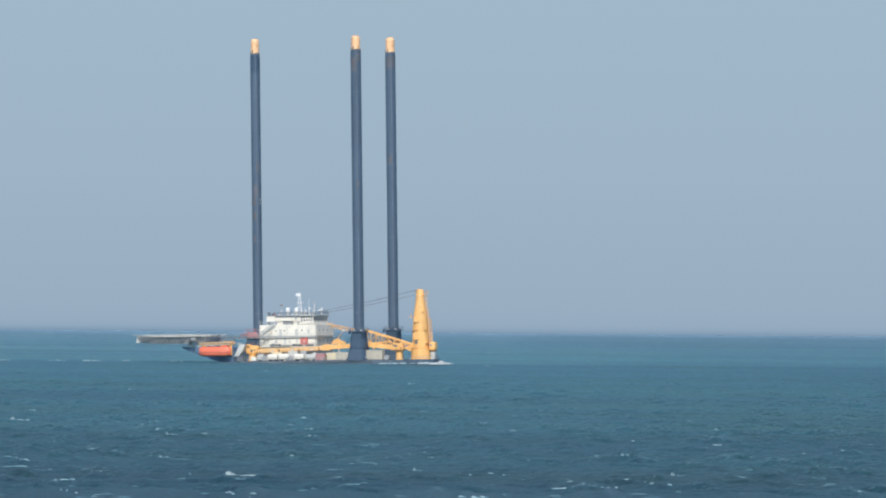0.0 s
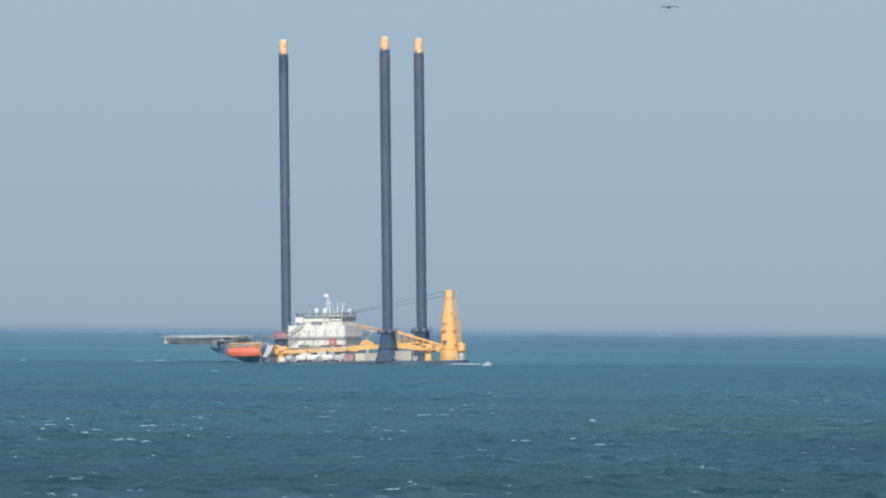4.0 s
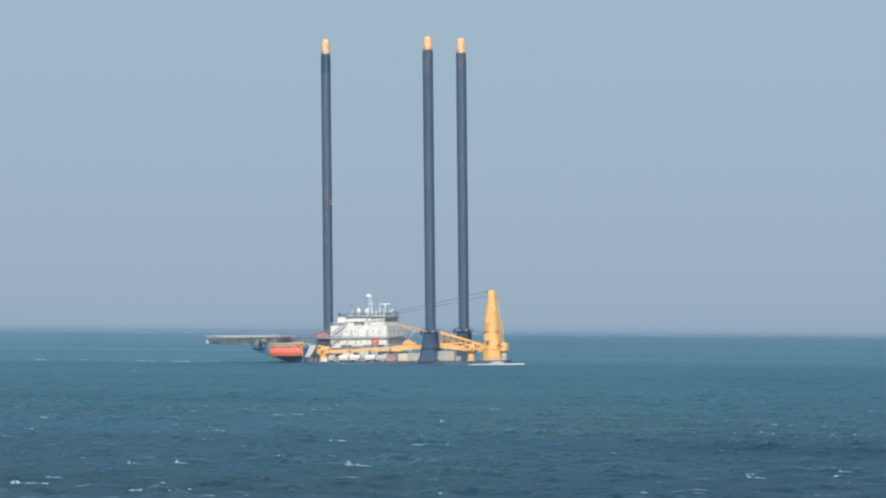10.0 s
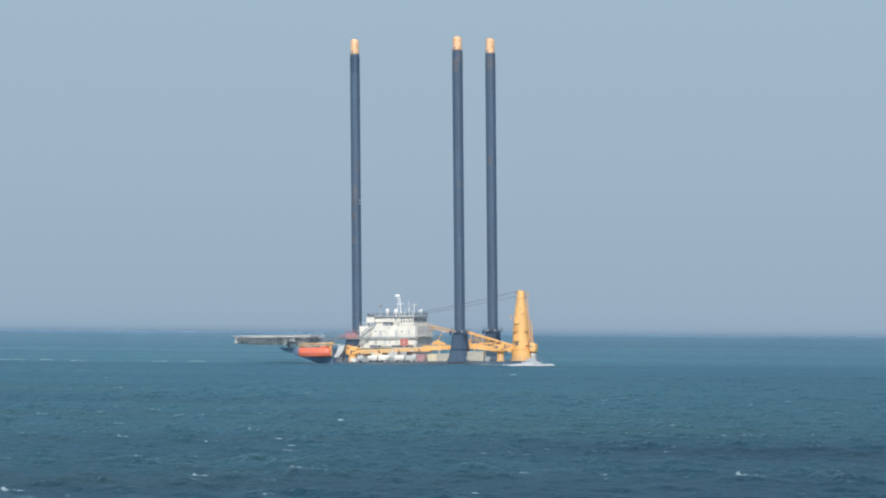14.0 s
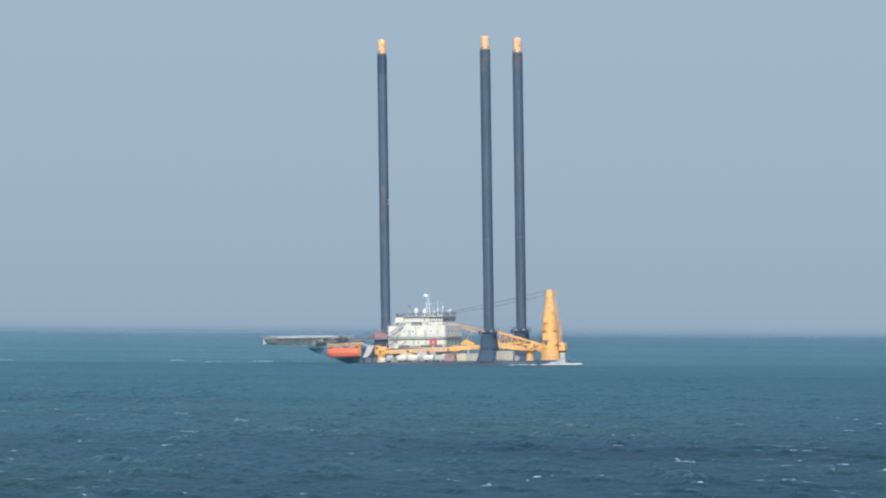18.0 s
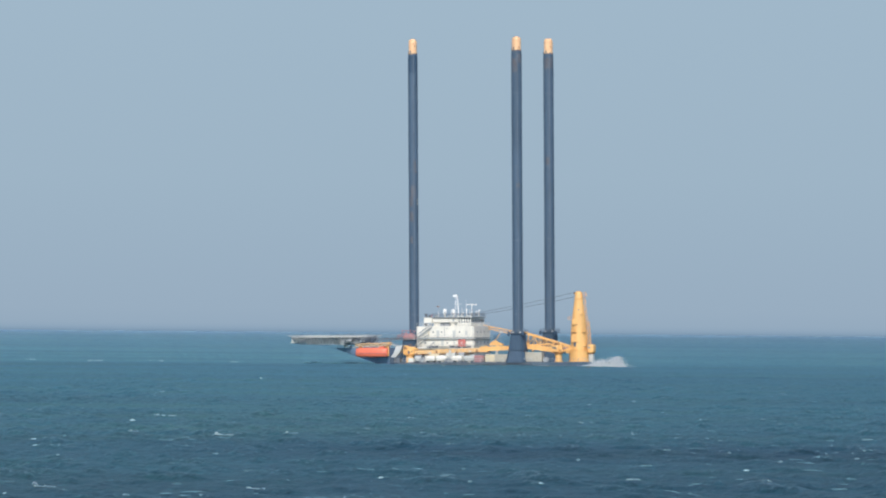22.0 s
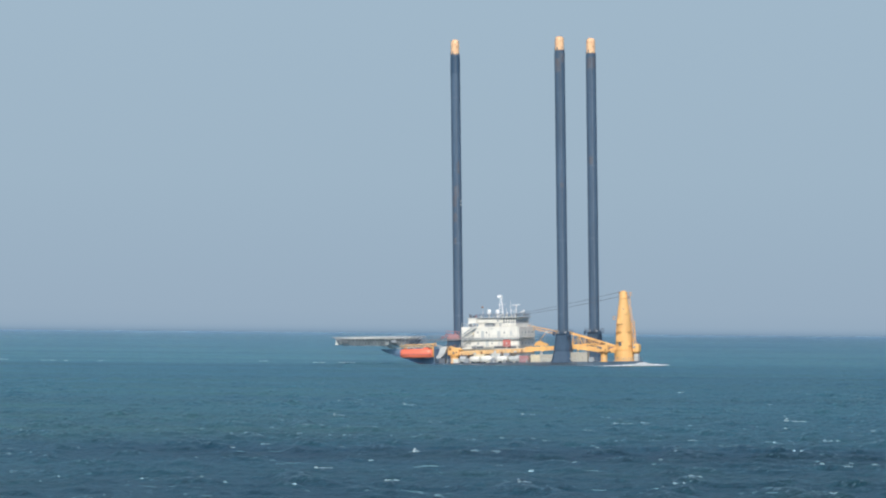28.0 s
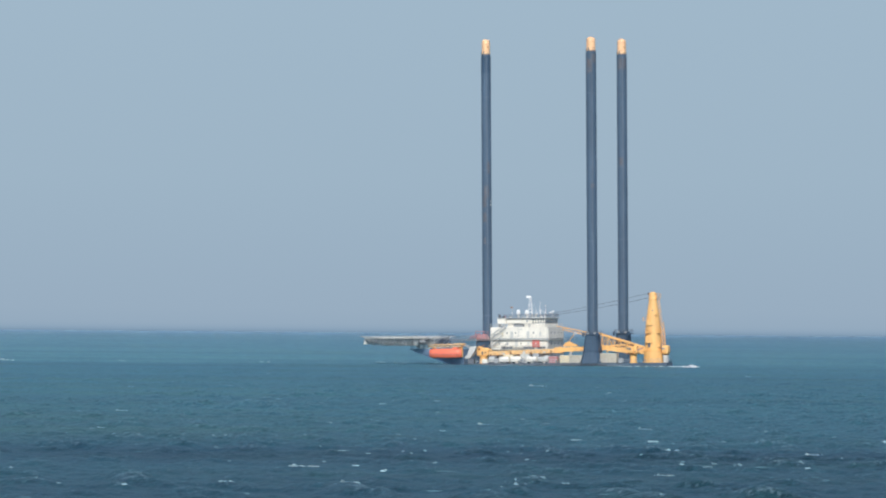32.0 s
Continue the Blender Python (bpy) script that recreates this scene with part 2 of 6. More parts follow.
def lattice(bm, p, q, w0, w1, bays, chord=0.12, brace=0.07, mid=None):
    """A four-chord lattice boom from p to q, w0 deep at p and w1 at q (mid: depth halfway)."""
    p, q = Vector(p), Vector(q)
    along = (q - p).normalized()
    side = along.cross(Vector((0, 0, 1))).normalized()
    up = side.cross(along).normalized()

    def corner(i, a, c):
        f = i / bays
        w = w0 + (w1 - w0) * f if mid is None else (w0 + (mid - w0) * f * 2 if f < 0.5 else mid + (w1 - mid) * (f * 2 - 1))
        return p.lerp(q, f) + side * a * w / 2 + up * c * w / 2
    for a, c in ((1, 1), (1, -1), (-1, -1), (-1, 1)):
        for i in range(bays):
            rod(bm, corner(i, a, c), corner(i + 1, a, c), chord, sides=5)
    loop = ((1, 1), (1, -1), (-1, -1), (-1, 1))
    for i in range(bays + 1):
        for k in range(4):
            rod(bm, corner(i, *loop[k]), corner(i, *loop[(k + 1) % 4]), brace, sides=4)
            if i < bays:
                k2 = (k + 1) % 4
                rod(bm, corner(i, *loop[k if i % 2 else k2]), corner(i + 1, *loop[k2 if i % 2 else k]), brace, sides=4)
    return bm


def thing(name, label, category, group=""):
    return tagged(new(name), label, category, group)


# ---------------------------------------------------------------- sea
rng = np.random.default_rng(7)
WAVES = []
for i in range(64):
    length = 1.3 * 9.6 ** ((i + rng.random()) / 64)
    head = rng.normal(math.radians(215), 0.35 + 0.5 * (1 - i / 64))
    WAVES.append((2 * math.pi / length * math.cos(head), 2 * math.pi / length * math.sin(head), 0.0050 * length * rng.uniform(0.6, 1.3), rng.random() * 6.283))
SPREAD = math.sqrt(sum(w[2] ** 2 for w in WAVES) / 2)


def sea_height(x, y):
    """A wind sea of short-crested waves, with peaked crests and flat troughs, in gusts of different strength."""
    x, y = np.asarray(x, float), np.asarray(y, float)
    z = np.zeros(np.broadcast(x, y).shape)
    for kx, ky, a, ph in WAVES:
        z = z + a * np.sin(kx * x + ky * y + ph)
    gust = 0.85 + 0.2 * np.sin(0.061 * x + 0.023 * y + 1.0) * np.sin(0.031 * y - 0.02 * x)
    z = z * gust * np.interp(y, (850, 1400), (1.0, 0.5))
    return z + 0.22 * (np.minimum(z, 2.5 * SPREAD) ** 2 / SPREAD - SPREAD)


def build_sea():
    near = 390 * np.exp(np.linspace(0, math.log(2000 / 390), 1150))
    far = np.linspace(2000, 4900, 151)[1:]
    ys = np.concatenate(([-4900, -800, 0, 150, 350], near, far))
    u = np.linspace(0, 1, 860)
    d = np.clip(ys, 390, None)[:, None]
    left, right = -(0.088 * d + 8), 0.088 * d + 104
    x = left + (right - left) * u[None, :]
    side = np.array([4900.0, 2400.0, 1200.0])[None, :] * np.ones_like(d)
    x = np.hstack((-side, x, side[:, ::-1]))
    y = np.repeat(ys[:, None], x.shape[1], 1)
    z = sea_height(x, y)
    calm = np.ones_like(z)
    calm[:, :3] = calm[:, -3:] = 0
    calm[:5] = 0
    z *= calm
    rows, cols = x.shape
    co_ = np.stack((x, y, z), -1).reshape(-1, 3)
    idx = np.arange(rows * cols).reshape(rows, cols)
    quads = np.stack((idx[:-1, :-1], idx[:-1, 1:], idx[1:, 1:], idx[1:, :-1]), -1).reshape(-1, 4)
    me = bpy.data.meshes.new("water")
    me.vertices.add(len(co_))
    me.vertices.foreach_set("co", co_.ravel())
    me.loops.add(quads.size)
    me.loops.foreach_set("vertex_index", quads.ravel().astype(np.int32))
    me.polygons.add(len(quads))
    me.polygons.foreach_set("loop_start", np.arange(0, quads.size, 4, dtype=np.int32))
    me.polygons.foreach_set("use_smooth", np.ones(len(quads), dtype=bool))
    me.update(calc_edges=True)
    me.materials.append(SEA)
    return tagged(new("water", me), "choppy blue-green sea with wind ripples reaching the horizon", "sea", kind="structure")


water = build_sea()
DRIFT = Vector((-3.0, -1.2, 0))   # metres a second, the way the waves run

# ---------------------------------------------------------------- the vessel
# x aft (crane end), y to the far side, z up from the waterline
vessel = thing("jack_up_vessel", "navy blue jack-up work vessel with three raised tubular legs, afloat", "ship")


def half_breadth(x):
    return float(np.interp(x, (-58, -55, -50, -44, -39, -34, 5, 9, 12, 15, 17.6), (0.5, 3.8, 7.2, 9.6, 11.6, 16, 16, 14.8, 12, 7, 2.5)))


def keel(x):
    return float(np.interp(x, (-58, -50, -41, -35, 11, 17.6), (4.8, 2.75, 0.2, -3.0, -3.0, -0.6)))


bm = fresh()
rings = []
for x in (-58, -56.5, -55, -52.5, -50, -47, -44, -41, -39, -37.6):
    h, k, d = half_breadth(x), keel(x), 5.0
    rings.append([(x, -h, d), (x, -h * 0.985, (d + k) / 2), (x, -h * 0.93, k), (x, h * 0.93, k), (x, h * 0.985, (d + k) / 2), (x, h, d)])
sections(bm, rings)
part("forecastle", bm, BOW_LIGHTENED, vessel)
bm = fresh()
rings = []
for x in (-37.6, -36, -34, -20, 0, 5, 9, 12, 15, 17.6):
    h, k, d = half_breadth(x), keel(x), 1.0
    rings.append([(x, -h, d), (x, -h, (d + k) / 2), (x, -h * 0.94, k), (x, h * 0.94, k), (x, h, (d + k) / 2), (x, h, d)])
sections(bm, rings)
hull = part("hull", bm, HULL, vessel)
bm = fresh()
box(bm, -33, 4.8, -16.18, -15.98, 0.45, 0.8, 0.05)
rub = part("rubbing_strake", bm, DARK, hull)
again(rub, pose(0, 32.16, 0))
bm = fresh()
railing(bm, [(-57, -2.4, 5), (-50, -7.3, 5), (-44, -9.4, 5), (-38, -11.6, 5)])
part("bow_rail", bm, GREY, vessel)
bm = fresh()
railing(bm, [(-57, 2.4, 5), (-50, 7.3, 5), (-44, 9.4, 5), (-38, 11.6, 5)])
part("bow_rail", bm, GREY, vessel)
bm = fresh()
railing(bm, [(9, -14.6, 1), (12, -11.8, 1), (15, -6.8, 1), (17.4, -2.3, 1), (17.4, 2.3, 1), (15, 6.8, 1), (12, 11.8, 1), (9, 14.6, 1), (5, 15.8, 1)], 1.0, 2.4)
part("deck_rail", bm, GREY, vessel)


def leg(x, y, r, top, cap_at, far=False):
    bm = fresh()
    turned(bm, [(r, -3.2), (r, -3.1), (r, cap_at - 0.1), (r, cap_at)], 32, x, y)
    ob = part("leg", bm, LEG, vessel, smooth=False)
    ob.data.polygons.foreach_set("use_smooth", [len(p.vertices) == 4 for p in ob.data.polygons])
    bm = fresh()
    rr = r * 0.93
    turned(bm, [(rr, cap_at), (rr, cap_at + 0.1), (rr, top - 1.15), (rr, top - 1.1), (rr * 0.93, top - 0.55), (rr * 0.7, top - 0.15), (rr * 0.3, top)], 28, x, y)
    part("leg_cap", bm, CAP, ob, "orange-yellow painted leg top", smooth=True)
    bm = fresh()
    for i in range(7):
        a = 2 * math.pi * i / 7
        rod(bm, (x + rr * 1.0 * math.cos(a), y + rr * math.sin(a), cap_at - 0.1), (x + rr * math.cos(a), y + rr * math.sin(a), cap_at + 0.35 + 0.3 * (i % 3)), 0.16, sides=5)
    turned(bm, [(r * 1.02, cap_at - 0.25), (r * 1.02, cap_at + 0.12)], 28, x, y)
    part("weld_band", bm, DARK, ob)
    for a in (-150, -60, 30, 120):
        c, s = math.cos(radians(a)), math.sin(radians(a))
        bm = fresh()
        rod(bm, (x + r * c, y + r * s, -3), (x + r * c, y + r * s, cap_at - 0.6), 0.13, sides=5)
        part("rack", bm, RACK, ob)
    for k in range(11):
        z = 14 + k * 6.7 + (0.8 if far else 0)
        bm = fresh()
        turned(bm, [(r + 0.015, z), (r + 0.03, z + 0.03), (r + 0.03, z + 0.12), (r + 0.015, z + 0.15)], 28, x, y)
        part("weld_ring", bm, LEG if k % 3 else RACK, ob)
    return ob


leg_a = leg(-35.15, 0.0, 1.24, 90.5, 86.3)
leg_b = leg(0.0, -13.6, 1.34, 89.8, 85.9)
leg_c = leg(-0.1, 13.6, 1.33, 90.5, 86.2, True)


def worn_patch(on, x, y, r, z0, z1, a0, a1, mat, seed_):
    """A ragged shell of weathered paint on a leg, between two angles round it."""
    r_ = random.Random(seed_)
    bm = fresh()
    rows = []
    for i in range(9):
        a = radians(a0 + (a1 - a0) * i / 8)
        lo, hi = z0 + r_.uniform(0, 0.25) * (z1 - z0), z1 - r_.uniform(0, 0.3) * (z1 - z0)
        c, s_ = math.cos(a), math.sin(a)
        rows.append([bm.verts.new((x + k * c, y + k * s_, z)) for k, z in ((r - 0.03, lo), (r + 0.012, lo), (r + 0.012, hi), (r - 0.03, hi))])
    for p, q in zip(rows, rows[1:]):
        for k in range(4):
            bm.faces.new((p[k], q[k], q[(k + 1) % 4], p[(k + 1) % 4]))
    bm.faces.new(rows[0])
    bm.faces.new(rows[-1][::-1])
    part("worn_patch", bm, mat, on)


for z0, z1, a0, a1, k in ((39.5, 43.0, 235, 290, 1), (43.5, 47.5, 230, 285, 2), (46.0, 50.5, 250, 320, 3), (53.0, 57.0, 290, 330, 4), (33.5, 36.0, 240, 275, 5)):
    worn_patch(leg_a, -35.15, 0.0, 1.24, z0, z1, a0, a1, WORN, k)
for z0, z1, a0, a1, k in ((79.5, 84.8, 225, 300, 6), (82.5, 85.4, 290, 350, 7), (48.5, 50.0, 280, 320, 8)):
    worn_patch(leg_b, 0.0, -13.6, 1.34, z0, z1, a0, a1, WORN, k)
for z0, z1, a0, a1, k in ((81.5, 85.6, 235, 345, 9), (55.0, 58.0, 250, 300, 10)):
    worn_patch(leg_c, -0.1, 13.6, 1.33, z0, z1, a0, a1, WORN, k)
for z in (44.6, 45.6):
    part("lug", box(fresh(), -34.1, -33.75, -0.5, -0.1, z, z + 0.3), PALE, leg_a)


def jack_house(x, y, top, w0, w1):
    bm = fresh()
    rings = []
    for z, w in ((0.9, w0), (top * 0.45, w0 * 0.42 + w1 * 0.58), (top, w1)):
        c = w * 0.12
        h = w / 2
        rings.append([(x - h + c, y - h, z), (x + h - c, y - h, z), (x + h, y - h + c, z), (x + h, y + h - c, z), (x + h - c, y + h, z), (x - h + c, y + h, z), (x - h, y + h - c, z), (x - h, y - h + c, z)])
    sections(bm, rings)
    ob = part("jack_house", bm, NAVY, vessel)
    bm = fresh()
    h = w1 / 2 + 0.45
    box(bm, x - h, x + h, y - h, y + h, top, top + 0.22, 0.04)
    part("platform", bm, NAVY, ob)
    bm = fresh()
    railing(bm, [(x - h, y - h, top + 0.2), (x + h, y - h, top + 0.2), (x + h, y + h, top + 0.2), (x - h, y + h, top + 0.2), (x - h, y - h, top + 0.2)], 0.9, 1.2)
    part("platform_rail", bm, DARK, ob)
    for s in (-1, 1):
        for k in (-1, 1):
            bm = fresh()
            rod(bm, (x + s * w1 * 0.3, y + k * w1 * 0.3, top + 0.2), (x + s * w1 * 0.3, y + k * w1 * 0.3, top + 0.75), 0.28, sides=10)
            part("jack_cylinder", bm, PALE, ob)
    for k in range(3):
        bm = fresh()
        f = (k + 0.5) / 3
        w = w0 + (w1 - w0) * f - 0.1 * math.sin(math.pi * f)
        box(bm, x - w / 2 - 0.06, x + w / 2 + 0.06, y - w / 2 - 0.06, y + w / 2 + 0.06, top * f, top * f + 0.14)
        part("stiffener", bm, NAVY, ob)
    for face in range(4):
        turn = Matrix.Translation((x, y, 0)) @ Matrix.Rotation(face * math.pi / 2, 4, "Z")
        for k in (-0.36, -0.12, 0.12, 0.36):
            bm = fresh()
            sections(bm, [[turn @ Vector((k * w - 0.11, -h_ - 0.06, z)), turn @ Vector((k * w + 0.11, -h_ - 0.06, z)), turn @ Vector((k * w + 0.11, -h_ + 0.3, z)), turn @ Vector((k * w - 0.11, -h_ + 0.3, z))]
                          for z, w, h_ in ((0.9, w0, w0 / 2), (top * 0.45, w0 * 0.42 + w1 * 0.58, (w0 * 0.42 + w1 * 0.58) / 2), (top, w1, w1 / 2))])
            part("rib", bm, NAVY, ob)
    for s in (-1, 1):
        bm = fresh()
        box(bm, x + s * (h + 0.05) - 0.25, x + s * (h + 0.05) + 0.25, y - h - 0.1, y - h + 0.5, top - 0.5, top + 0.55, 0.06)
        part("lug", bm, NAVY, ob)
    return ob


jack_house(0.0, -13.6, 8.7, 5.85, 3.2)
jack_house(-0.1, 13.6, 8.9, 4.6, 3.3)
jack_house(-35.15, 0, 7.2, 3.7, 2.8)

# red winch frame beside the forward leg
bm = fresh()
sections(bm, [[(x, -3.4, 7.3), (x, -1.6, 7.3), (x, -1.6, h), (x, -2.1, h + 0.35), (x, -2.9, h + 0.35), (x, -3.4, h)] for x, h in ((-37.3, 7.7), (-37.0, 8.5), (-36.6, 8.8), (-36.2, 8.4), (-35.0, 8.8), (-34.4, 8.3), (-33.9, 7.8))])
winch = part("winch_house", bm, FADED_RED, vessel, "faded red winch housing")
bm = fresh()
lattice(bm, (-39.4, -2.5, 8.0), (-37.0, -2.5, 8.6), 0.5, 0.9, 4, 0.05, 0.035)
part("winch_frame", bm, FADED_RED, winch)
for k in range(4):
    part("frame_post", rod(fresh(), (-37.8 + k * 1.2, -3.0, 8.3), (-37.5 + k * 1.2, -3.0, 10.0 - 0.25 * (k % 2)), 0.07), FADED_RED, winch)
part("frame_rail", rod(fresh(), (-37.6, -3.0, 9.8), (-33.8, -3.0, 9.6), 0.06), FADED_RED, winch)
bm = fresh()
box(bm, -37.0, -33.2, -4.2, -1.0, 1.0, 7.3, 0.05)
part("winch_base", bm, NAVY, winch)

# helideck over the bow
HX, HZ, HR = -58.7, 8.4, 12.0
bm = fresh()
ring = [(HX + HR * math.cos(radians(22.5 + 45 * i)), HR * math.sin(radians(22.5 + 45 * i))) for i in range(8)]
sections(bm, [[(x, y, HZ - 0.45) for x, y in ring], [(x, y, HZ) for x, y in ring]])
heli = part("helideck", bm, PALE, vessel, "pale grey octagonal helicopter deck over the bow")
bm = fresh()
net = [(HX + (HR + 1.3) * math.cos(radians(22.5 + 45 * i)), (HR + 1.3) * math.sin(radians(22.5 + 45 * i))) for i in range(8)]
for i in range(8):
    p, q = Vector((*ring[i], HZ - 0.3)), Vector((*ring[(i + 1) % 8], HZ - 0.3))
    p2, q2 = Vector((*net[i], HZ + 0.12)), Vector((*net[(i + 1) % 8], HZ + 0.12))
    rod(bm, p2, q2, 0.06, sides=4)
    for k in range(9):
        rod(bm, p.lerp(q, k / 8), p2.lerp(q2, k / 8), 0.05, sides=4)
part("safety_net", bm, TRUSS, heli)
for k in range(6):
    y = -9.2 + k * 18.4 / 5
    w = min(HR * 0.92, HR * 0.924 + HR * 0.38 - abs(y)) if abs(y) > HR * 0.38 else HR * 0.92
    x0, x1, m_ = HX - w + 0.4, HX + w, 30
    bm = fresh()
    rod(bm, (x0, y, HZ - 0.6), (x1, y, HZ - 0.6), 0.15, sides=5)
    rod(bm, (x0 + 1.6, y, HZ - 2.35), (x1, y, HZ - 2.45), 0.07, sides=5)
    rod(bm, (x0, y, HZ - 0.6), (x0 + 1.6, y, HZ - 2.35), 0.12, sides=5)
    for i in range(m_):
        a, c = x0 + i * (x1 - x0) / m_, x0 + 1.6 + i * (x1 - x0 - 1.6) / m_
        rod(bm, (a, y, HZ - 0.6), (c, y, HZ - 2.4), 0.06 + 0.05 * (i % 4 == 0), sides=4)
        rod(bm, (c, y, HZ - 2.4), (a + (x1 - x0) / m_, y, HZ - 0.6), 0.06, sides=4)
    part("truss", bm, TRUSS, heli)
# truss along the deck's near edges
for i in range(8):
    p, q = Vector((*ring[i], HZ - 0.5)), Vector((*ring[(i + 1) % 8], HZ - 0.5))
    if p.y + q.y > 4:
        continue
    bm = fresh()
    mid = Vector((HX, 0, HZ - 0.5))
    low = [mid.lerp(v, 0.93) + Vector((0, 0, -1.5)) for v in (p, q)]
    rod(bm, *low, 0.06, sides=4)
    for k in range(9):
        rod(bm, p.lerp(q, k / 9), low[0].lerp(low[1], (k + 0.5) / 9), 0.14, sides=4)
        rod(bm, low[0].lerp(low[1], (k + 0.5) / 9), p.lerp(q, (k + 1) / 9), 0.11, sides=4)
    part("edge_truss", bm, GREY, heli)
for y in (-3.6, -1.2, 1.2, 3.6):
    part("end_panel", box(fresh(), HX - HR * 0.95, HX - HR * 0.86, y - 0.55, y + 0.55, HZ - 1.86, HZ - 0.7, 0.05), WHITE, heli)
part("end_sill", box(fresh(), HX - HR * 0.97, HX - HR * 0.80, -4.2, 4.2, HZ - 2.05, HZ - 1.86), WHITE, heli)
for i in range(8):
    x = HX - 8.4 + i * 2.7
    bm = fresh()
    for z in (HZ - 0.7, HZ - 1.7):
        rod(bm, (x, -9.0, z), (x, 9.0, z), 0.09, sides=4)
    for k in range(8):
        y = -9.0 + k * 2.25
        rod(bm, (x, y, HZ - 0.7), (x, y + 1.12, HZ - 1.7), 0.07, sides=4)
        rod(bm, (x, y + 1.12, HZ - 1.7), (x, y + 2.25, HZ - 0.7), 0.07, sides=4)
    part("cross_beam", bm, TRUSS, heli)
for i in range(5):
    x = HX - 6.5 + i * 3.4
    part("cable_tray", box(fresh(), x, x + 1.3 + 0.4 * (i % 2), -9.35, -9.2, HZ - 1.5 - 0.3 * (i % 2), HZ - 0.9, 0.03), TRUSS if i % 2 else GREY, heli)
for x, y in ((-52.5, -5.5), (-52.5, 5.5), (-47.5, -6.5), (-47.5, 6.5), (-43, -7), (-43, 7)):
    bm = fresh()
    rod(bm, (x, y, 4.9), (x - 1.5, y * 1.1, HZ - 2.4), 0.16, sides=8)
    rod(bm, (x + 2.5, y, 4.9), (x - 1.5, y * 1.1, HZ - 2.4), 0.11, sides=8)
    part("strut", bm, TRUSS, heli)
bm = fresh()
lattice(bm, (-44.6, -4.5, 7.3), (-33.6, -4.5, 7.45), 0.4, 0.4, 9, 0.07, 0.045)
box(bm, -44.8, -33.4, -5.1, -3.9, 7.62, 7.72)
gang = part("gangway", bm, GREY, vessel)
bm = fresh()
railing(bm, [(-44.7, -5.1, 7.72), (-33.5, -5.1, 7.72)], 0.9, 1.8, 0.04)
part("gangway_rail", bm, GREY, gang)
bm = fresh()
for y in (-5.0, -4.1):
    rod(bm, (-47.6, y, 5.0), (-44.7, y, 7.6), 0.10, sides=5)
    rod(bm, (-47.6, y, 5.9), (-44.7, y, 8.5), 0.05, sides=5)
for i in range(9):
    f = (i + 0.5) / 9
    box(bm, -47.6 + 2.9 * f - 0.15, -47.6 + 2.9 * f + 0.15, -5.0, -4.1, 5.0 + 2.6 * f - 0.02, 5.0 + 2.6 * f + 0.02)
part("gangway_stair", bm, DARK, gang)
for x in (-45, -41, -37.2):
    bm = fresh()
    rod(bm, (x, -4.5, 4.9), (x + 0.6, -4.5, 7.3), 0.12, sides=6)
    part("gangway_post", bm, DARK, gang)

# accommodation block
house = part("deckhouse", box(fresh(), -31.2, -14.3, -9, 4.2, 1.0, 4.75, 0.12), WHITE, vessel, "white steel accommodation block in tiers")
TIERS = ((5.6, 7.35), (7.78, 10.9))
for z0, z1 in TIERS:
    part("tier", box(fresh(), -31.2, -14.3, -9, 4.2, z0, z1, 0.10), WHITE, house)
# the upper recess is greyed, standing in for shade below the tier
for z0, z1 in ((4.75, 5.6), (7.35, 7.78)):
    part("deck_recess", box(fresh(), -31.0, -14.6, -8.9, 3.9, z0, z1), WHITE if z0 < 5 else GREY, house)
    bm = fresh()
    box(bm, -31.6, -13.6, -9.7, 4.5, z0 + 0.02, z0 + 0.16)
    part("walkway", bm, PALE, house)
    bm = fresh()
    railing(bm, [(-31.5, -9.65, z0 + 0.16), (-13.7, -9.65, z0 + 0.16), (-13.7, 4.4, z0 + 0.16)], 0.95, 1.9, 0.035)
    part("walkway_rail", bm, PALE, house)
# solid dark panels stand in for the shade inside the deck openings
for x0, x1 in ((-28.1, -24.8), (-21.6, -18.4), (-17.6, -15.2)):
    bm = fresh()
    box(bm, x0, x1, -8.96, -8.8, 4.95, 5.55, 0.03)
    part("deck_opening_shade", bm, DARK, house)
part("awning", box(fresh(), -24.7, -21.7, -9.6, -8.6, 5.35, 5.5, 0.03), WHITE, house)
for x, z, w_, h_ in ((-29.9, 8.5, 0.5, 0.8), (-27.6, 8.3, 0.35, 1.1), (-22.2, 10.2, 0.6, 0.3), (-16.6, 8.4, 0.5, 1.2), (-20.1, 5.9, 0.45, 0.9), (-26.2, 6.0, 0.4, 0.7), (-30.2, 2.2, 0.6, 1.2), (-25.6, 1.8, 0.8, 1.4), (-19.0, 1.6, 0.7, 1.7), (-16.0, 2.0, 0.8, 1.0)):
    part("wall_box", box(fresh(), x - w_ / 2, x + w_ / 2, -9.22, -8.98, z, z + h_, 0.04), (GREY, PALE, CREAM)[int(x * 7) % 3], house)
for x, z0, z1 in ((-31.0, 5.7, 10.8), (-23.0, 8.1, 10.8), (-14.6, 1.1, 10.8), (-19.9, 1.1, 4.7)):
    part("drain_pipe", rod(fresh(), (x, -9.06, z0), (x, -9.06, z1), 0.06), GREY, house)
for z, xs in ((9.3, (-26.3, -23.8, -18.6)), (6.35, (-28.6, -22.2)), (3.9, (-29, -24, -20.5))):
    for x in xs:
        bm = fresh()
        box(bm, x - 0.17, x + 0.17, -9.03, -8.97, z - 0.2, z + 0.2, 0.02)
        w = part("window", bm, GLASS, house)
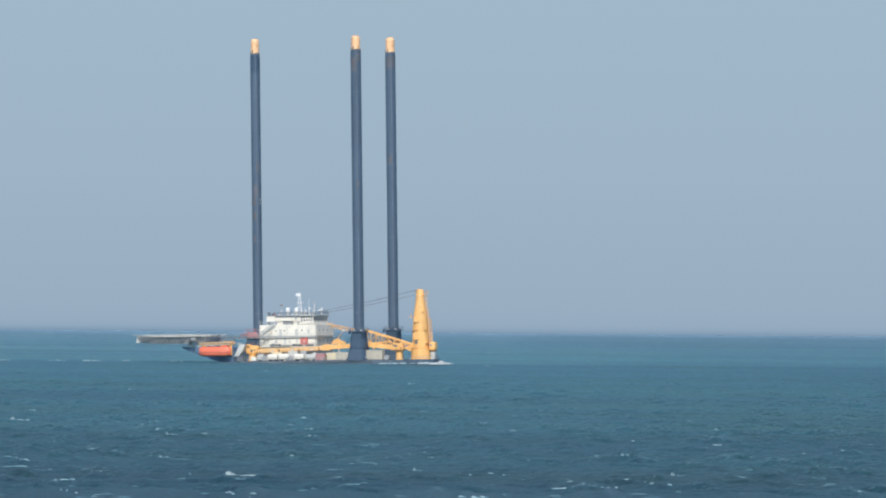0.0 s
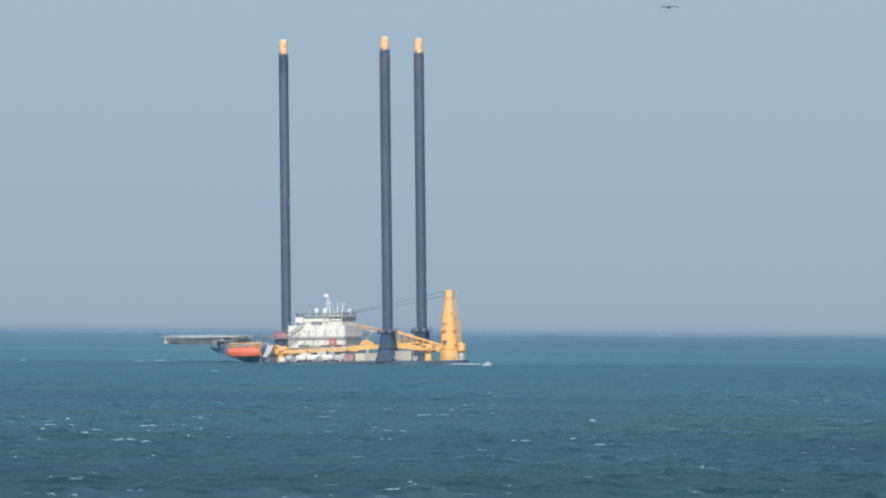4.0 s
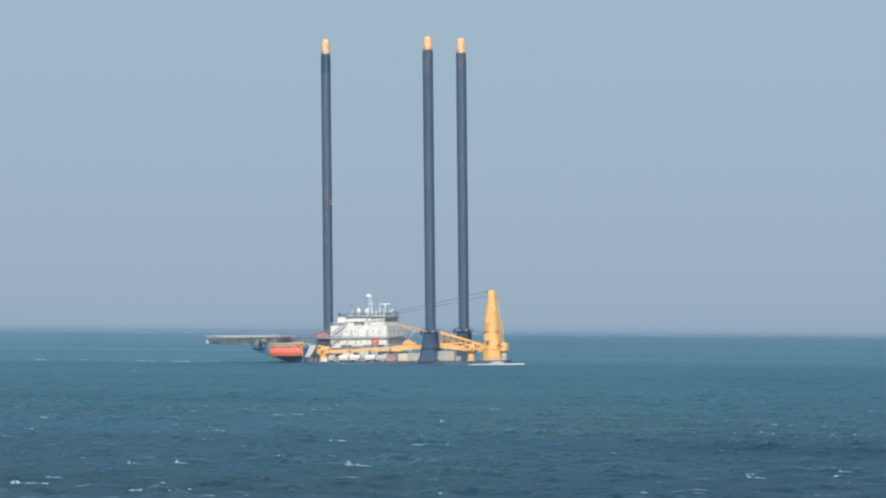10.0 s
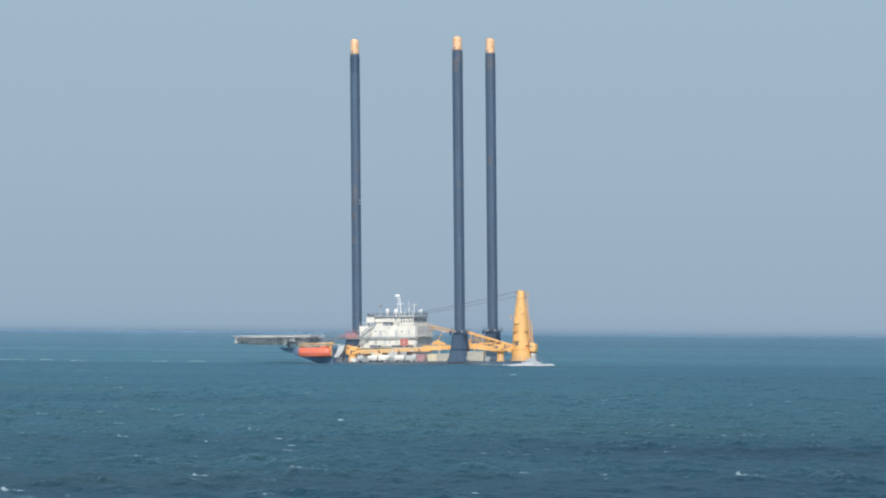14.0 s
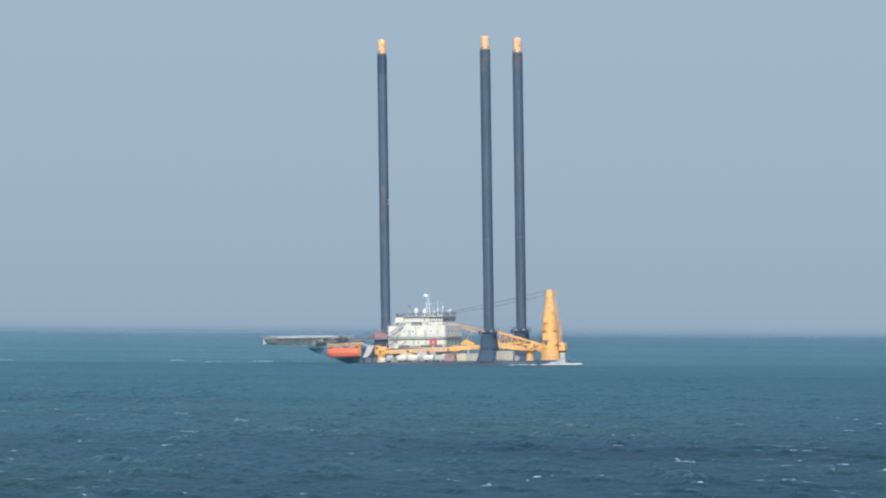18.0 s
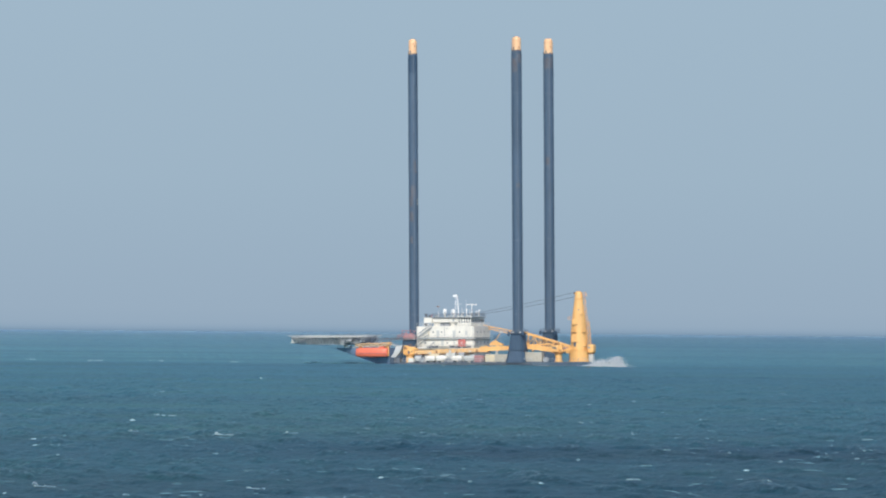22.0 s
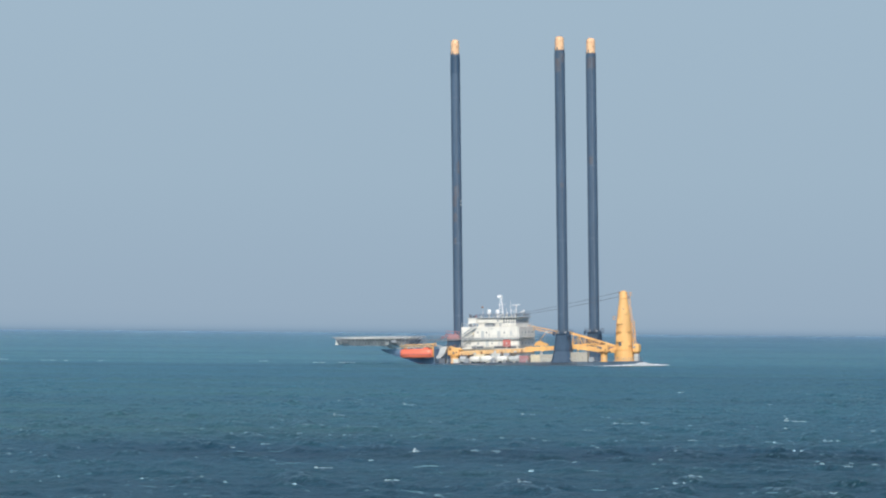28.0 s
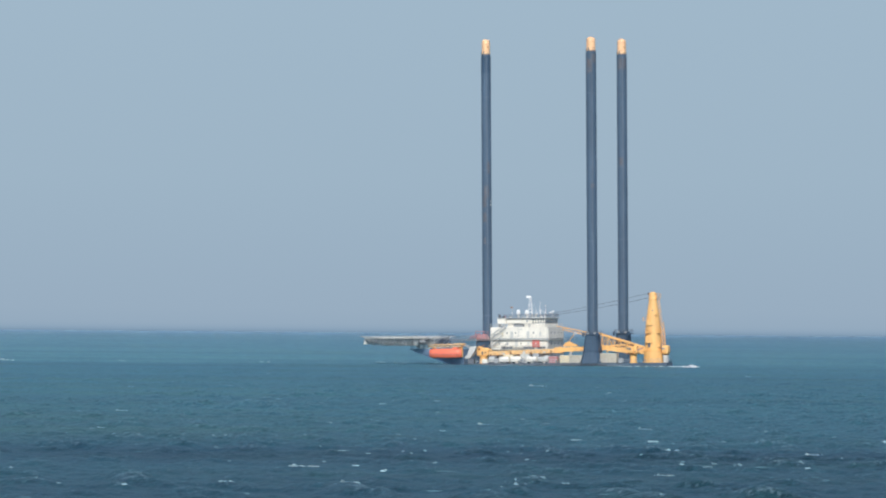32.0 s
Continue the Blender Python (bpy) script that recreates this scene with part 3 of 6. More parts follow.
for z in (9.3, 6.35, 2.9):
    for y in (-6.5, -3.6, -0.7, 2.2):
        bm = fresh()
        box(bm, -14.33, -14.27, y - 0.2, y + 0.2, z - 0.22, z + 0.22, 0.02)
        part("window", bm, GLASS, house)
locker = part("fire_locker", box(fresh(), -18.9, -16.8, -9.42, -9.0, 5.3, 7.4, 0.05), RED, house, "red painted fire locker")
part("locker_plate", box(fresh(), -18.05, -17.65, -9.45, -9.41, 6.2, 6.6, 0.01), PALE, locker, "small pale plate")
for x, z in ((-23.6, 5.35), (-27.0, 1.05), (-20.2, 7.8), (-24.9, 7.8)):
    part("door", box(fresh(), x - 0.42, x + 0.42, -9.05, -8.98, z, z + 1.9, 0.02), PALE, house)
for x, z0, z1, run in ((-30.6, 7.9, 10.7, 4.2), (-31.0, 5.4, 7.75, 3.6), (-30.8, 1.0, 5.3, 4.4)):
    bm = fresh()
    for y in (-9.9, -9.25):
        rod(bm, (x, y, z0), (x + run, y, z1), 0.06, sides=4)
        rod(bm, (x, y, z0 + 0.9), (x + run, y, z1 + 0.9), 0.05, sides=4)
    for i in range(9):
        f = (i + 0.5) / 9
        box(bm, x + run * f - 0.10, x + run * f + 0.12, -9.9, -9.25, z0 + (z1 - z0) * f - 0.015, z0 + (z1 - z0) * f + 0.015)
    part("stair", bm, GREY, house)
bm = fresh()
railing(bm, [(-31.1, -8.9, 10.9), (-14.4, -8.9, 10.9), (-14.4, 4.1, 10.9)], 0.95, 1.6, 0.035)
part("roof_rail", bm, PALE, house)

# bridge deck
bridge = part("bridge", box(fresh(), -19.8, -15.9, -7.2, 3.9, 10.9, 11.75, 0.08), WHITE, vessel, "white wheelhouse with a dark window band")
part("roof", box(fresh(), -20.1, -15.4, -7.6, 4.2, 13.3, 13.55, 0.08), PALE, bridge)
part("window_band", box(fresh(), -19.65, -16.02, -7.05, 3.75, 11.75, 13.3), GLASS, bridge)
for i in range(6):
    x = -19.7 + i * 0.74
    part("mullion", box(fresh(), x - 0.13, x + 0.13, -7.2, -7.0, 11.7, 13.32), WHITE, bridge)
for i in range(8):
    y = -7.05 + i * 1.54
    part("mullion", box(fresh(), -16.06, -15.9, y - 0.08, y + 0.08, 11.7, 13.32), PALE, bridge)
part("transom", box(fresh(), -19.7, -15.95, -7.19, -7.0, 12.42, 12.60), WHITE, bridge)
part("transom", box(fresh(), -16.05, -15.88, -7.1, 3.8, 12.75, 13.3), PALE, bridge)
part("bridge_wing", box(fresh(), -19.9, -15.6, -7.9, -7.2, 10.95, 11.6, 0.05), WHITE, bridge)
upper = part("upper_house", box(fresh(), -27.2, -19.8, -6.8, 2.8, 11.95, 13.3, 0.08), WHITE, vessel)
part("lower_wall", box(fresh(), -27.0, -19.8, -6.2, 2.7, 10.9, 11.95), WHITE, upper)
part("roof", box(fresh(), -27.5, -20.1, -7.2, 3.2, 13.3, 13.45), GREY, upper)
# one more dark panel, for the shade of the opening in this wall
part("side_opening_shade", box(fresh(), -25.1, -22.2, -6.4, -6.15, 10.95, 11.9, 0.03), DARK, upper)
for x0, x1 in ((-24.9, -23.8), (-23.4, -22.5)):
    part("ventilation_unit", box(fresh(), x0, x1, -7.3, -6.6, 10.95, 11.5, 0.06), GREY, upper)
for x in (-26.9, -25.3, -22.0, -20.6):
    part("post", rod(fresh(), (x, -6.75, 10.9), (x, -6.75, 11.97), 0.07), WHITE, upper)
part("window", box(fresh(), -21.5, -20.9, -6.84, -6.78, 12.3, 12.8, 0.02), GREY, upper)
part("door", box(fresh(), -21.0, -20.2, -6.28, -6.18, 10.95, 11.9, 0.02), GREY, upper)
shelter = part("fan_house", box(fresh(), -29.7, -27.3, -7.2, -3.0, 11.75, 13.3, 0.06), WHITE, vessel)
part("roof", box(fresh(), -29.9, -27.2, -7.4, -2.8, 13.3, 13.42, 0.03), PALE, shelter)
# a dark and a grey block fill the recess below
part("recess_block", box(fresh(), -29.5, -28.7, -7.05, -6.4, 10.95, 11.7, 0.04), DARK, shelter)
part("recess_block", box(fresh(), -28.3, -27.6, -7.0, -6.2, 10.95, 11.5, 0.04), GREY, shelter)
for x in (-29.6, -28.5, -27.4):
    part("post", rod(fresh(), (x, -7.1, 10.9), (x, -7.1, 11.8), 0.08), WHITE, shelter)
part("vent_cowl", rod(fresh(), (-29.3, -6.0, 13.4), (-29.3, -6.0, 14.3), 0.30, sides=10), DARK, shelter)
part("vent_cowl", rod(fresh(), (-28.7, -5.0, 13.4), (-28.7, -5.0, 13.95), 0.35, sides=10), DARK, shelter)
part("exhaust_pipe", rod(fresh(), (-29.9, -5.0, 13.3), (-30.1, -5.0, 14.4), 0.16, sides=8), DARK, shelter)
part("exhaust_pipe", rod(fresh(), (-28.0, -5.6, 13.4), (-27.9, -5.6, 14.1), 0.14, sides=8), FADED_RED, shelter)
bm = fresh()
railing(bm, [(-27.9, -7.1, 13.45), (-15.6, -7.4, 13.6), (-15.6, 3.4, 13.6)], 0.8, 0.8, 0.055)
part("roof_rail", bm, DARK, bridge)

# dark strips under the roof edges stand in for the shade there
for x0, x1, y0 in ((-28.0, -19.9, -7.15), (-19.9, -15.5, -7.55)):
    part("eave_shade", box(fresh(), x0 + 0.05, x1 - 0.05, y0, y0 + 0.35, 13.12, 13.28), DARK, upper)
for x, w_, z_ in ((-26.6, 0.5, 14.0), (-24.2, 0.4, 14.0), (-22.9, 0.3, 13.9), (-20.3, 0.5, 14.2), (-19.2, 0.4, 14.5), (-17.7, 0.5, 14.1), (-16.4, 0.35, 14.3)):
    part("roof_vent", box(fresh(), x - w_ / 2, x + w_ / 2, -5.6, -5.0, 13.3, z_, 0.04), PALE, upper)

# mast, radars and domes on the wheelhouse roof
bm = fresh()
for dx, dy in ((-0.7, -0.6), (0.7, -0.6), (0, 0.7)):
    rod(bm, (-21.5 + dx, -2.5 + dy, 13.4), (-21.6 + dx * 0.35, -2.5 + dy * 0.35, 18.9), 0.10, 0.07, 6)
for k in range(6):
    z = 14.0 + k * 0.87
    w = 0.7 - 0.07 * k
    rod(bm, (-21.5 - w, -3.1, z), (-21.5 + w, -3.1, z + 0.5), 0.05, sides=4)
    rod(bm, (-21.5 - w, -3.1, z), (-21.5 + w, -3.1, z), 0.05, sides=4)
mast = part("signal_mast", bm, BRIGHT, vessel, "white tripod signal mast")
part("lamp_box", box(fresh(), -22.7, -21.4, -3.0, -2.0, 18.8, 19.55, 0.08), BRIGHT, mast)
part("yard", rod(fresh(), (-22.6, -2.5, 17.0), (-20.4, -2.5, 17.0), 0.06), BRIGHT, mast)


def dome(x, y, z, r, tall):
    """A capsule-shaped satellite dome on a short post."""
    bm = fresh()
    turned(bm, [(r * 0.75, z - tall / 2), (r, z - tall / 2 + 0.12), (r, z + tall / 2 - r * 0.8), (r * 0.86, z + tall / 2 - r * 0.38), (r * 0.5, z + tall / 2 - r * 0.1), (r * 0.1, z + tall / 2)], 18, x, y)
    ob = part("radar_dome", bm, BRIGHT, mast, smooth=True)
    part("dome_post", rod(fresh(), (x, y, 13.0), (x, y, z - tall / 2), r * 0.4, sides=8), WHITE, ob)
    return ob


dome(-25.2, -2.5, 15.05, 0.54, 1.35)
dome(-23.1, -1.5, 15.0, 0.45, 1.25)
part("radar_pole", rod(fresh(), (-16.77, -4.0, 13.3), (-16.77, -4.0, 16.45), 0.13, 0.10, 8), BRIGHT, mast)
part("pole_platform", box(fresh(), -17.3, -16.2, -4.4, -3.6, 15.2, 15.3), GREY, mast)
scanner = part("radar_scanner", box(box(fresh(), -1.45, 1.45, -0.14, 0.14, 0.18, 0.42, 0.06), -0.22, 0.22, -0.2, 0.2, -0.1, 0.2, 0.05), BRIGHT, mast)
for x, y, z, w in ((-15.9, -1.0, 14.9, 0.7), (-18.1, -4.5, 15.3, 0.6)):
    pole = part("radar_pole", rod(fresh(), (x, y, 13.2), (x, y, z), 0.09, sides=6), BRIGHT, mast)
    part("small_scanner", box(fresh(), x - w / 2, x + w / 2, y - 0.16, y + 0.16, z, z + 0.24, 0.05), BRIGHT, pole)
for x, y, z, r in ((-14.9, -3.0, 15.2, 0.24), (-15.8, -3.0, 14.8, 0.2), (-19.6, -3.0, 14.6, 0.2)):
    bm = fresh()
    bmesh.ops.create_uvsphere(bm, u_segments=12, v_segments=8, radius=r, matrix=Matrix.Translation((x, y, z)))
    ball = part("aerial_ball", bm, BRIGHT, mast, smooth=True)
    part("ball_post", rod(fresh(), (x, y, 13.3), (x, y, z - r * 0.8), 0.06), PALE, ball)
for x, y, z in ((-18.73, -3.0, 17.9), (-20.3, -2.0, 15.9), (-19.4, 1.5, 15.6), (-16.2, -6.5, 15.2), (-27.1, -2.0, 16.6), (-22.4, -5.0, 15.4), (-26.0, -5.5, 15.2)):
    part("whip_aerial", rod(fresh(), (x, y, 13.1), (x, y, z), 0.07, 0.035, 5), BRIGHT if x > -26.5 else GREY, mast)
part("flag", box(fresh(), -27.75, -26.95, -2.03, -1.97, 16.15, 16.45), RUST, mast, "small faded red flag")


# ---------------------------------------------------------------- things on the deck, each in its own space
# a band of darker navy on the top stretch of the forward leg
bm = fresh()
turned(bm, [(1.245, 81.2), (1.255, 81.25), (1.255, 85.85), (1.245, 85.9)], 32, -35.15, 0)
part("dark_band", bm, NAVY, vessel, smooth=False)
RIDERS = []


def riding(ob, x, y, z, turn=0.0):
    RIDERS.append((ob, pose(x, y, z, 0, 0, turn)))
    return ob


# tall mast crane with its lattice boom laid over the deckhouse
crane = riding(thing("mast_crane", "yellow mast crane with a tapered column and lowered lattice boom", "crane"), 12.9, 0, 1.0)
bm = fresh()
turned(bm, [(2.9, 0), (2.9, 0.35), (2.66, 0.5), (2.62, 2.9), (2.74, 3.0), (2.74, 3.25)], 36)
part("pedestal", bm, YELLOW, crane, smooth=False)
bm = fresh()
turned(bm, [(2.30, 3.25), (2.30, 3.35), (2.27, 6.2), (2.02, 10.4), (1.52, 14.4), (1.14, 17.0), (1.13, 17.15)], 36)
column = part("column", bm, YELLOW, crane, smooth=True)
bm = fresh()
turned(bm, [(1.17, 17.1), (1.22, 17.2), (1.22, 17.5), (1.06, 17.62), (1.08, 18.4), (0.98, 18.9), (0.7, 19.2), (0.3, 19.33)], 28)
part("crane_head", bm, YELLOW, crane, smooth=True)
for z, r in ((3.3, 2.36), (6.0, 2.32), (8.05, 2.21), (12.9, 1.76)):
    bm = fresh()
    turned(bm, [(r - 0.03, z), (r, z + 0.04), (r, z + 0.14), (r - 0.03, z + 0.18)], 32)
    part("flange", bm, YELLOW, column)
for z, r, a, w_, h_ in ((10.15, 1.75, 258, 1.5, 1.45), (5.35, 2.0, 258, 1.8, 1.85), (8.0, 2.0, 248, 1.5, 0.22), (8.0, 2.0, 327, 1.1, 0.22), (12.9, 1.55, 318, 0.45, 0.35), (4.2, 2.2, 335, 0.7, 0.5)):
    c, s_ = math.cos(radians(a)), math.sin(radians(a))
    bm = fresh()
    box(bm, c * r - w_ / 2, c * r + w_ / 2, s_ * r - 0.45, s_ * r + 0.35, z, z + h_, 0.06)
    pl = part("equipment_box" if h_ > 0.3 else "platform", bm, YELLOW, column)
    # a thin rust-dark slab stands in for the shadow below each box
    part("underside_shade", box(fresh(), c * r - w_ / 2 - 0.08, c * r + w_ / 2 + 0.08, s_ * r - 0.52, s_ * r + 0.3, z - 0.10, z - 0.005), RUST, pl)
    if h_ < 0.3:
        bm = fresh()
        railing(bm, [(c * r - w_ / 2, s_ * r - 0.42, z + h_), (c * r + w_ / 2, s_ * r - 0.42, z + h_)], 0.9, 0.6, 0.03)
        part("platform_rail", bm, YELLOW, pl)
bm = fresh()
box(bm, -2.6, -1.7, -1.2, 0.0, 11.4, 11.5)
railing(bm, [(-2.6, -1.2, 11.5), (-2.6, 0.0, 11.5), (-1.8, 0.0, 11.5)], 0.9, 0.8, 0.03)
part("side_platform", bm, YELLOW, column)
bm = fresh()
box(bm, 0.9, 2.1, -0.7, 0.7, 17.75, 17.85)
railing(bm, [(0.95, -0.65, 17.85), (2.05, -0.65, 17.85), (2.05, 0.65, 17.85)], 1.0, 0.6, 0.04)
part("head_platform", bm, YELLOW, crane)
for y in (-0.45, 0.45):
    part("sheave", rod(fresh(), (-0.95, y - 0.08, 18.7), (-0.95, y + 0.08, 18.7), 0.28, sides=16), RUST, crane)
part("door", box(fresh(), -0.75, -0.05, -2.36, -2.1, 4.2, 5.8, 0.03), DARK, column)
part("hatch", box(fresh(), 0.25, 0.55, -1.58, -1.35, 14.1, 14.4, 0.03), DARK, column)
bm = fresh()
lattice(bm, (3.0, 0.3, 4.2), (2.55, 0.3, 11.0), 0.75, 0.7, 9, 0.05, 0.035)
lattice(bm, (2.3, 0.3, 11.0), (1.5, 0.3, 17.8), 0.45, 0.4, 9, 0.025, 0.018)
part("ladder_cage", bm, YELLOW, crane)
bm = fresh()
box(bm, 2.75, 4.6, -1.2, 1.2, 2.35, 4.75, 0.45)
cab = part("operator_cab", bm, YELLOW, crane)
part("window", box(fresh(), 3.0, 3.7, -1.34, -1.28, 3.6, 4.1, 0.03), GREY, cab)
part("cab_bracket", box(fresh(), 1.8, 4.3, -0.4, 0.4, 2.0, 2.4), RUST, crane)
part("exhaust", box(fresh(), 3.1, 4.3, -0.6, 0.6, 0.0, 2.0, 0.05), PALE, crane)
BOOM_HEEL, BOOM_TIP = Vector((-2.4, -0.6, 3.5)), Vector((-39.0, 5.0, 11.9))
bm = fresh()
lattice(bm, BOOM_HEEL, BOOM_HEEL.lerp(BOOM_TIP, 0.42) + Vector((0, 0, -0.35)), 1.5, 3.3, 9, 0.17, 0.09)
lattice(bm, BOOM_HEEL.lerp(BOOM_TIP, 0.42) + Vector((0, 0, 0.5)), BOOM_TIP, 0.9, 0.45, 16, 0.075, 0.04)
boom = part("boom", bm, YELLOW, crane)
for i in range(11):
    p = BOOM_HEEL.lerp(BOOM_TIP, 0.08 + 0.026 * i)
    part("hanger", rod(fresh(), p + Vector((0, -0.9, 0.6 + 0.04 * i)), p + Vector((0.1, -0.9, -1.3 - 0.16 * i)), 0.06, sides=4), RUST if i % 2 else YELLOW, boom)
part("top_chord", rod(fresh(), BOOM_HEEL + Vector((0, -0.8, 0.7)), BOOM_HEEL.lerp(BOOM_TIP, 0.41) + Vector((0, -1.0, 1.35)), 0.26, 0.22, 8), YELLOW, boom)
bm = fresh()
box(bm, -3.4, -0.5, -1.4, 0.8, 2.3, 4.2, 0.1)
part("boom_heel", bm, YELLOW, crane)
for k in range(2):
    bm = fresh()
    a, c = Vector((-0.9, -0.3 + 0.3 * k, 19.0 - 1.2 * k)), BOOM_TIP + Vector((2.5 * k, 0, 0.5))
    for i in range(12):
        f, g2 = i / 12, (i + 1) / 12
        sag = lambda s: Vector((0, 0, -1.6 * s * (1 - s)))
        rod(bm, a.lerp(c, f) + sag(f), a.lerp(c, g2) + sag(g2), 0.05, sides=5)
    part("hoist_rope", bm, ROPE, crane)

# smaller box-boom crane, its boom stowed on a rest along the near rail
small = riding(thing("pedestal_crane", "yellow pedestal crane with box boom stowed on a rest", "crane"), 10.6, -10.5, 1.0)
bm = fresh()
turned(bm, [(1.15, 0), (1.15, 0.25), (0.95, 0.35), (0.95, 2.2), (1.2, 2.35), (1.2, 2.6)], 24)
part("pedestal", bm, YELLOW, small)
slew = part("slew_house", box(fresh(), -1.7, 1.3, -1.1, 1.1, 2.6, 4.6, 0.15), YELLOW, small)
part("window", box(fresh(), -1.5, -1.1, -1.14, -1.06, 3.6, 4.3, 0.03), DARK, slew)
part("window", box(fresh(), 0.55, 1.0, -1.14, -1.06, 2.9, 3.4, 0.03), RUST, slew)
part("winch_drum", rod(fresh(), (-0.4, -0.9, 4.9), (-0.4, 0.9, 4.9), 0.5, sides=14), RUST, slew)
part("frame", rod(fresh(), (-1.5, -0.9, 4.6), (-0.4, -0.9, 5.5), 0.12), YELLOW, slew)
part("frame", rod(fresh(), (1.1, -0.9, 4.6), (-0.4, -0.9, 5.5), 0.12), YELLOW, slew)
for k in range(3):
    part("pipe", rod(fresh(), (1.3, -0.8 + 0.3 * k, 3.0 + 0.5 * k), (2.6, -0.2 + 0.3 * k, 3.6 + 0.4 * k), 0.14), (YELLOW, FADED_RED, YELLOW)[k], slew)
bm = fresh()
railing(bm, [(-1.6, -1.5, 2.56), (1.6, -1.5, 2.56)], 0.9, 0.8, 0.035)
part("walkway_rail", bm, YELLOW, small)
cab2 = part("cab", box(fresh(), -1.0, 0.4, -1.7, -1.1, 2.8, 4.4, 0.1), YELLOW, small)
part("window", box(fresh(), -0.8, -0.1, -1.74, -1.66, 3.5, 4.1, 0.03), DARK, cab2)
part("walkway", box(fresh(), -1.6, 1.6, -1.5, 1.5, 2.42, 2.56), RUST, small)
bm = fresh()
sections(bm, [[(-1.0, -0.5, 2.6), (-1.0, 0.5, 2.6), (-1.0, 0.5, 3.9), (-1.0, -0.5, 3.9)], [(-8.0, -0.5, 3.5), (-8.0, 0.5, 3.5), (-8.0, 0.5, 4.7), (-8.0, -0.5, 4.7)],
              [(-22.4, -0.45, 3.0), (-22.4, 0.45, 3.0), (-22.4, 0.45, 4.2), (-22.4, -0.45, 4.2)]])
sb = part("box_boom", bm, YELLOW, small)
for i in range(6):
    x = -4.0 - i * 3.4
    part("stiffener", box(fresh(), x - 0.12, x + 0.12, -0.56, 0.56, 2.95, 4.5), YELLOW, sb)
bm = fresh()
sections(bm, [[(-20.5, -0.3, 2.95), (-20.5, 0.3, 2.95), (-20.5, 0.3, 4.0), (-20.5, -0.3, 4.0)], [(-42.3, -0.28, 2.2), (-42.3, 0.28, 2.2), (-42.3, 0.28, 3.3), (-42.3, -0.28, 3.3)]])
jib = part("jib", bm, HAZED_YELLOW, small, "pale yellow jib")
for i in range(11):
    x = -21.6 - i * 1.95
    z = 3.45 - 0.75 * (-20.5 - x) / 22
    part("bracket", box(fresh(), x - 0.10 - 0.12 * (i % 3), x + 0.10 + 0.12 * (i % 3), -0.36, 0.36, z - 0.62 - 0.12 * (i % 2), z + 0.35 * (i % 2) - 0.1), RUST if i % 3 == 1 else (PALE if i % 3 == 2 else YELLOW), jib)
part("hose", rod(fresh(), (-21.0, -0.42, 2.85), (-41.5, -0.42, 2.05), 0.08), RUST, jib)
part("pin_block", box(fresh(), -22.6, -20.2, -0.55, 0.55, 2.7, 4.3, 0.1), YELLOW, jib)
bm = fresh()
rod(bm, (-2.2, 0.0, 4.9), (-12.0, 0.0, 4.4), 0.22, sides=10)
part("luffing_cylinder", bm, YELLOW, small)
rest = riding(thing("boom_rest", "yellow steel knuckle post holding the stowed crane jib", "crane rest"), -32.6, -10.5, 1.0)
part("post", turned(fresh(), [(1.25, 0), (1.25, 0.2), (1.08, 0.3), (1.06, 1.7), (1.3, 1.85), (1.3, 2.05)], 22), YELLOW, rest)
body = part("head_block", box(fresh(), -1.75, 1.55, -1.0, 1.0, 2.05, 4.3, 0.35), YELLOW, rest)
part("cheek", box(fresh(), -1.5, -0.3, -1.12, -0.95, 2.6, 4.7, 0.08), YELLOW, body)
part("cheek", box(fresh(), 0.35, 1.3, -1.1, -0.95, 2.3, 3.9, 0.08), YELLOW, body)
part("pin", rod(fresh(), (-0.9, -1.2, 3.9), (-0.9, 1.1, 3.9), 0.36, sides=14), RUST, body)
part("pin", rod(fresh(), (0.9, -1.18, 3.0), (0.9, 1.1, 3.0), 0.26, sides=12), RUST, body)
part("valve_box", box(fresh(), -0.2, 0.3, -1.2, -0.95, 2.4, 3.2, 0.04), DARK, body)
part("hydraulic_ram", rod(fresh(), (-1.1, -0.6, 4.5), (2.6, -0.6, 3.6), 0.2, sides=10), YELLOW, body)
part("cable_guard", rod(fresh(), (-1.6, 0, 4.2), (0.4, 0, 5.0), 0.1), RUST, body)
# little stores crane behind the deckhouse
stores = riding(thing("stores_crane", "small yellow stores crane behind the deckhouse", "crane"), -9.6, -4.0, 1.0)
part("post", rod(fresh(), (0, 0, 0), (0, 0, 4.7), 0.36, 0.3, 12), PALE, stores)
part("slew_head", sections(fresh(), [[(x, -0.6, 4.5), (x, 0.6, 4.5), (x, 0.6, z), (x, -0.6, z)] for x, z in ((-1.9, 4.9), (-1.2, 5.6), (-0.3, 5.9), (0.6, 5.4), (1.9, 5.0))]), YELLOW, stores)
part("arm", rod(fresh(), (-0.9, 0, 5.2), (1.2, 0, 8.1), 0.09, sides=8), YELLOW, stores)
part("stay", rod(fresh(), (-1.6, 0, 5.0), (1.2, 0, 8.1), 0.04, sides=6), ROPE, stores)
part("stay", rod(fresh(), (1.0, 0, 5.0), (1.2, 0, 8.1), 0.05, sides=6), GREY, stores)
part("hook_block", box(fresh(), 1.0, 1.9, -0.25, 0.25, 7.9, 8.4, 0.08), PALE, stores)
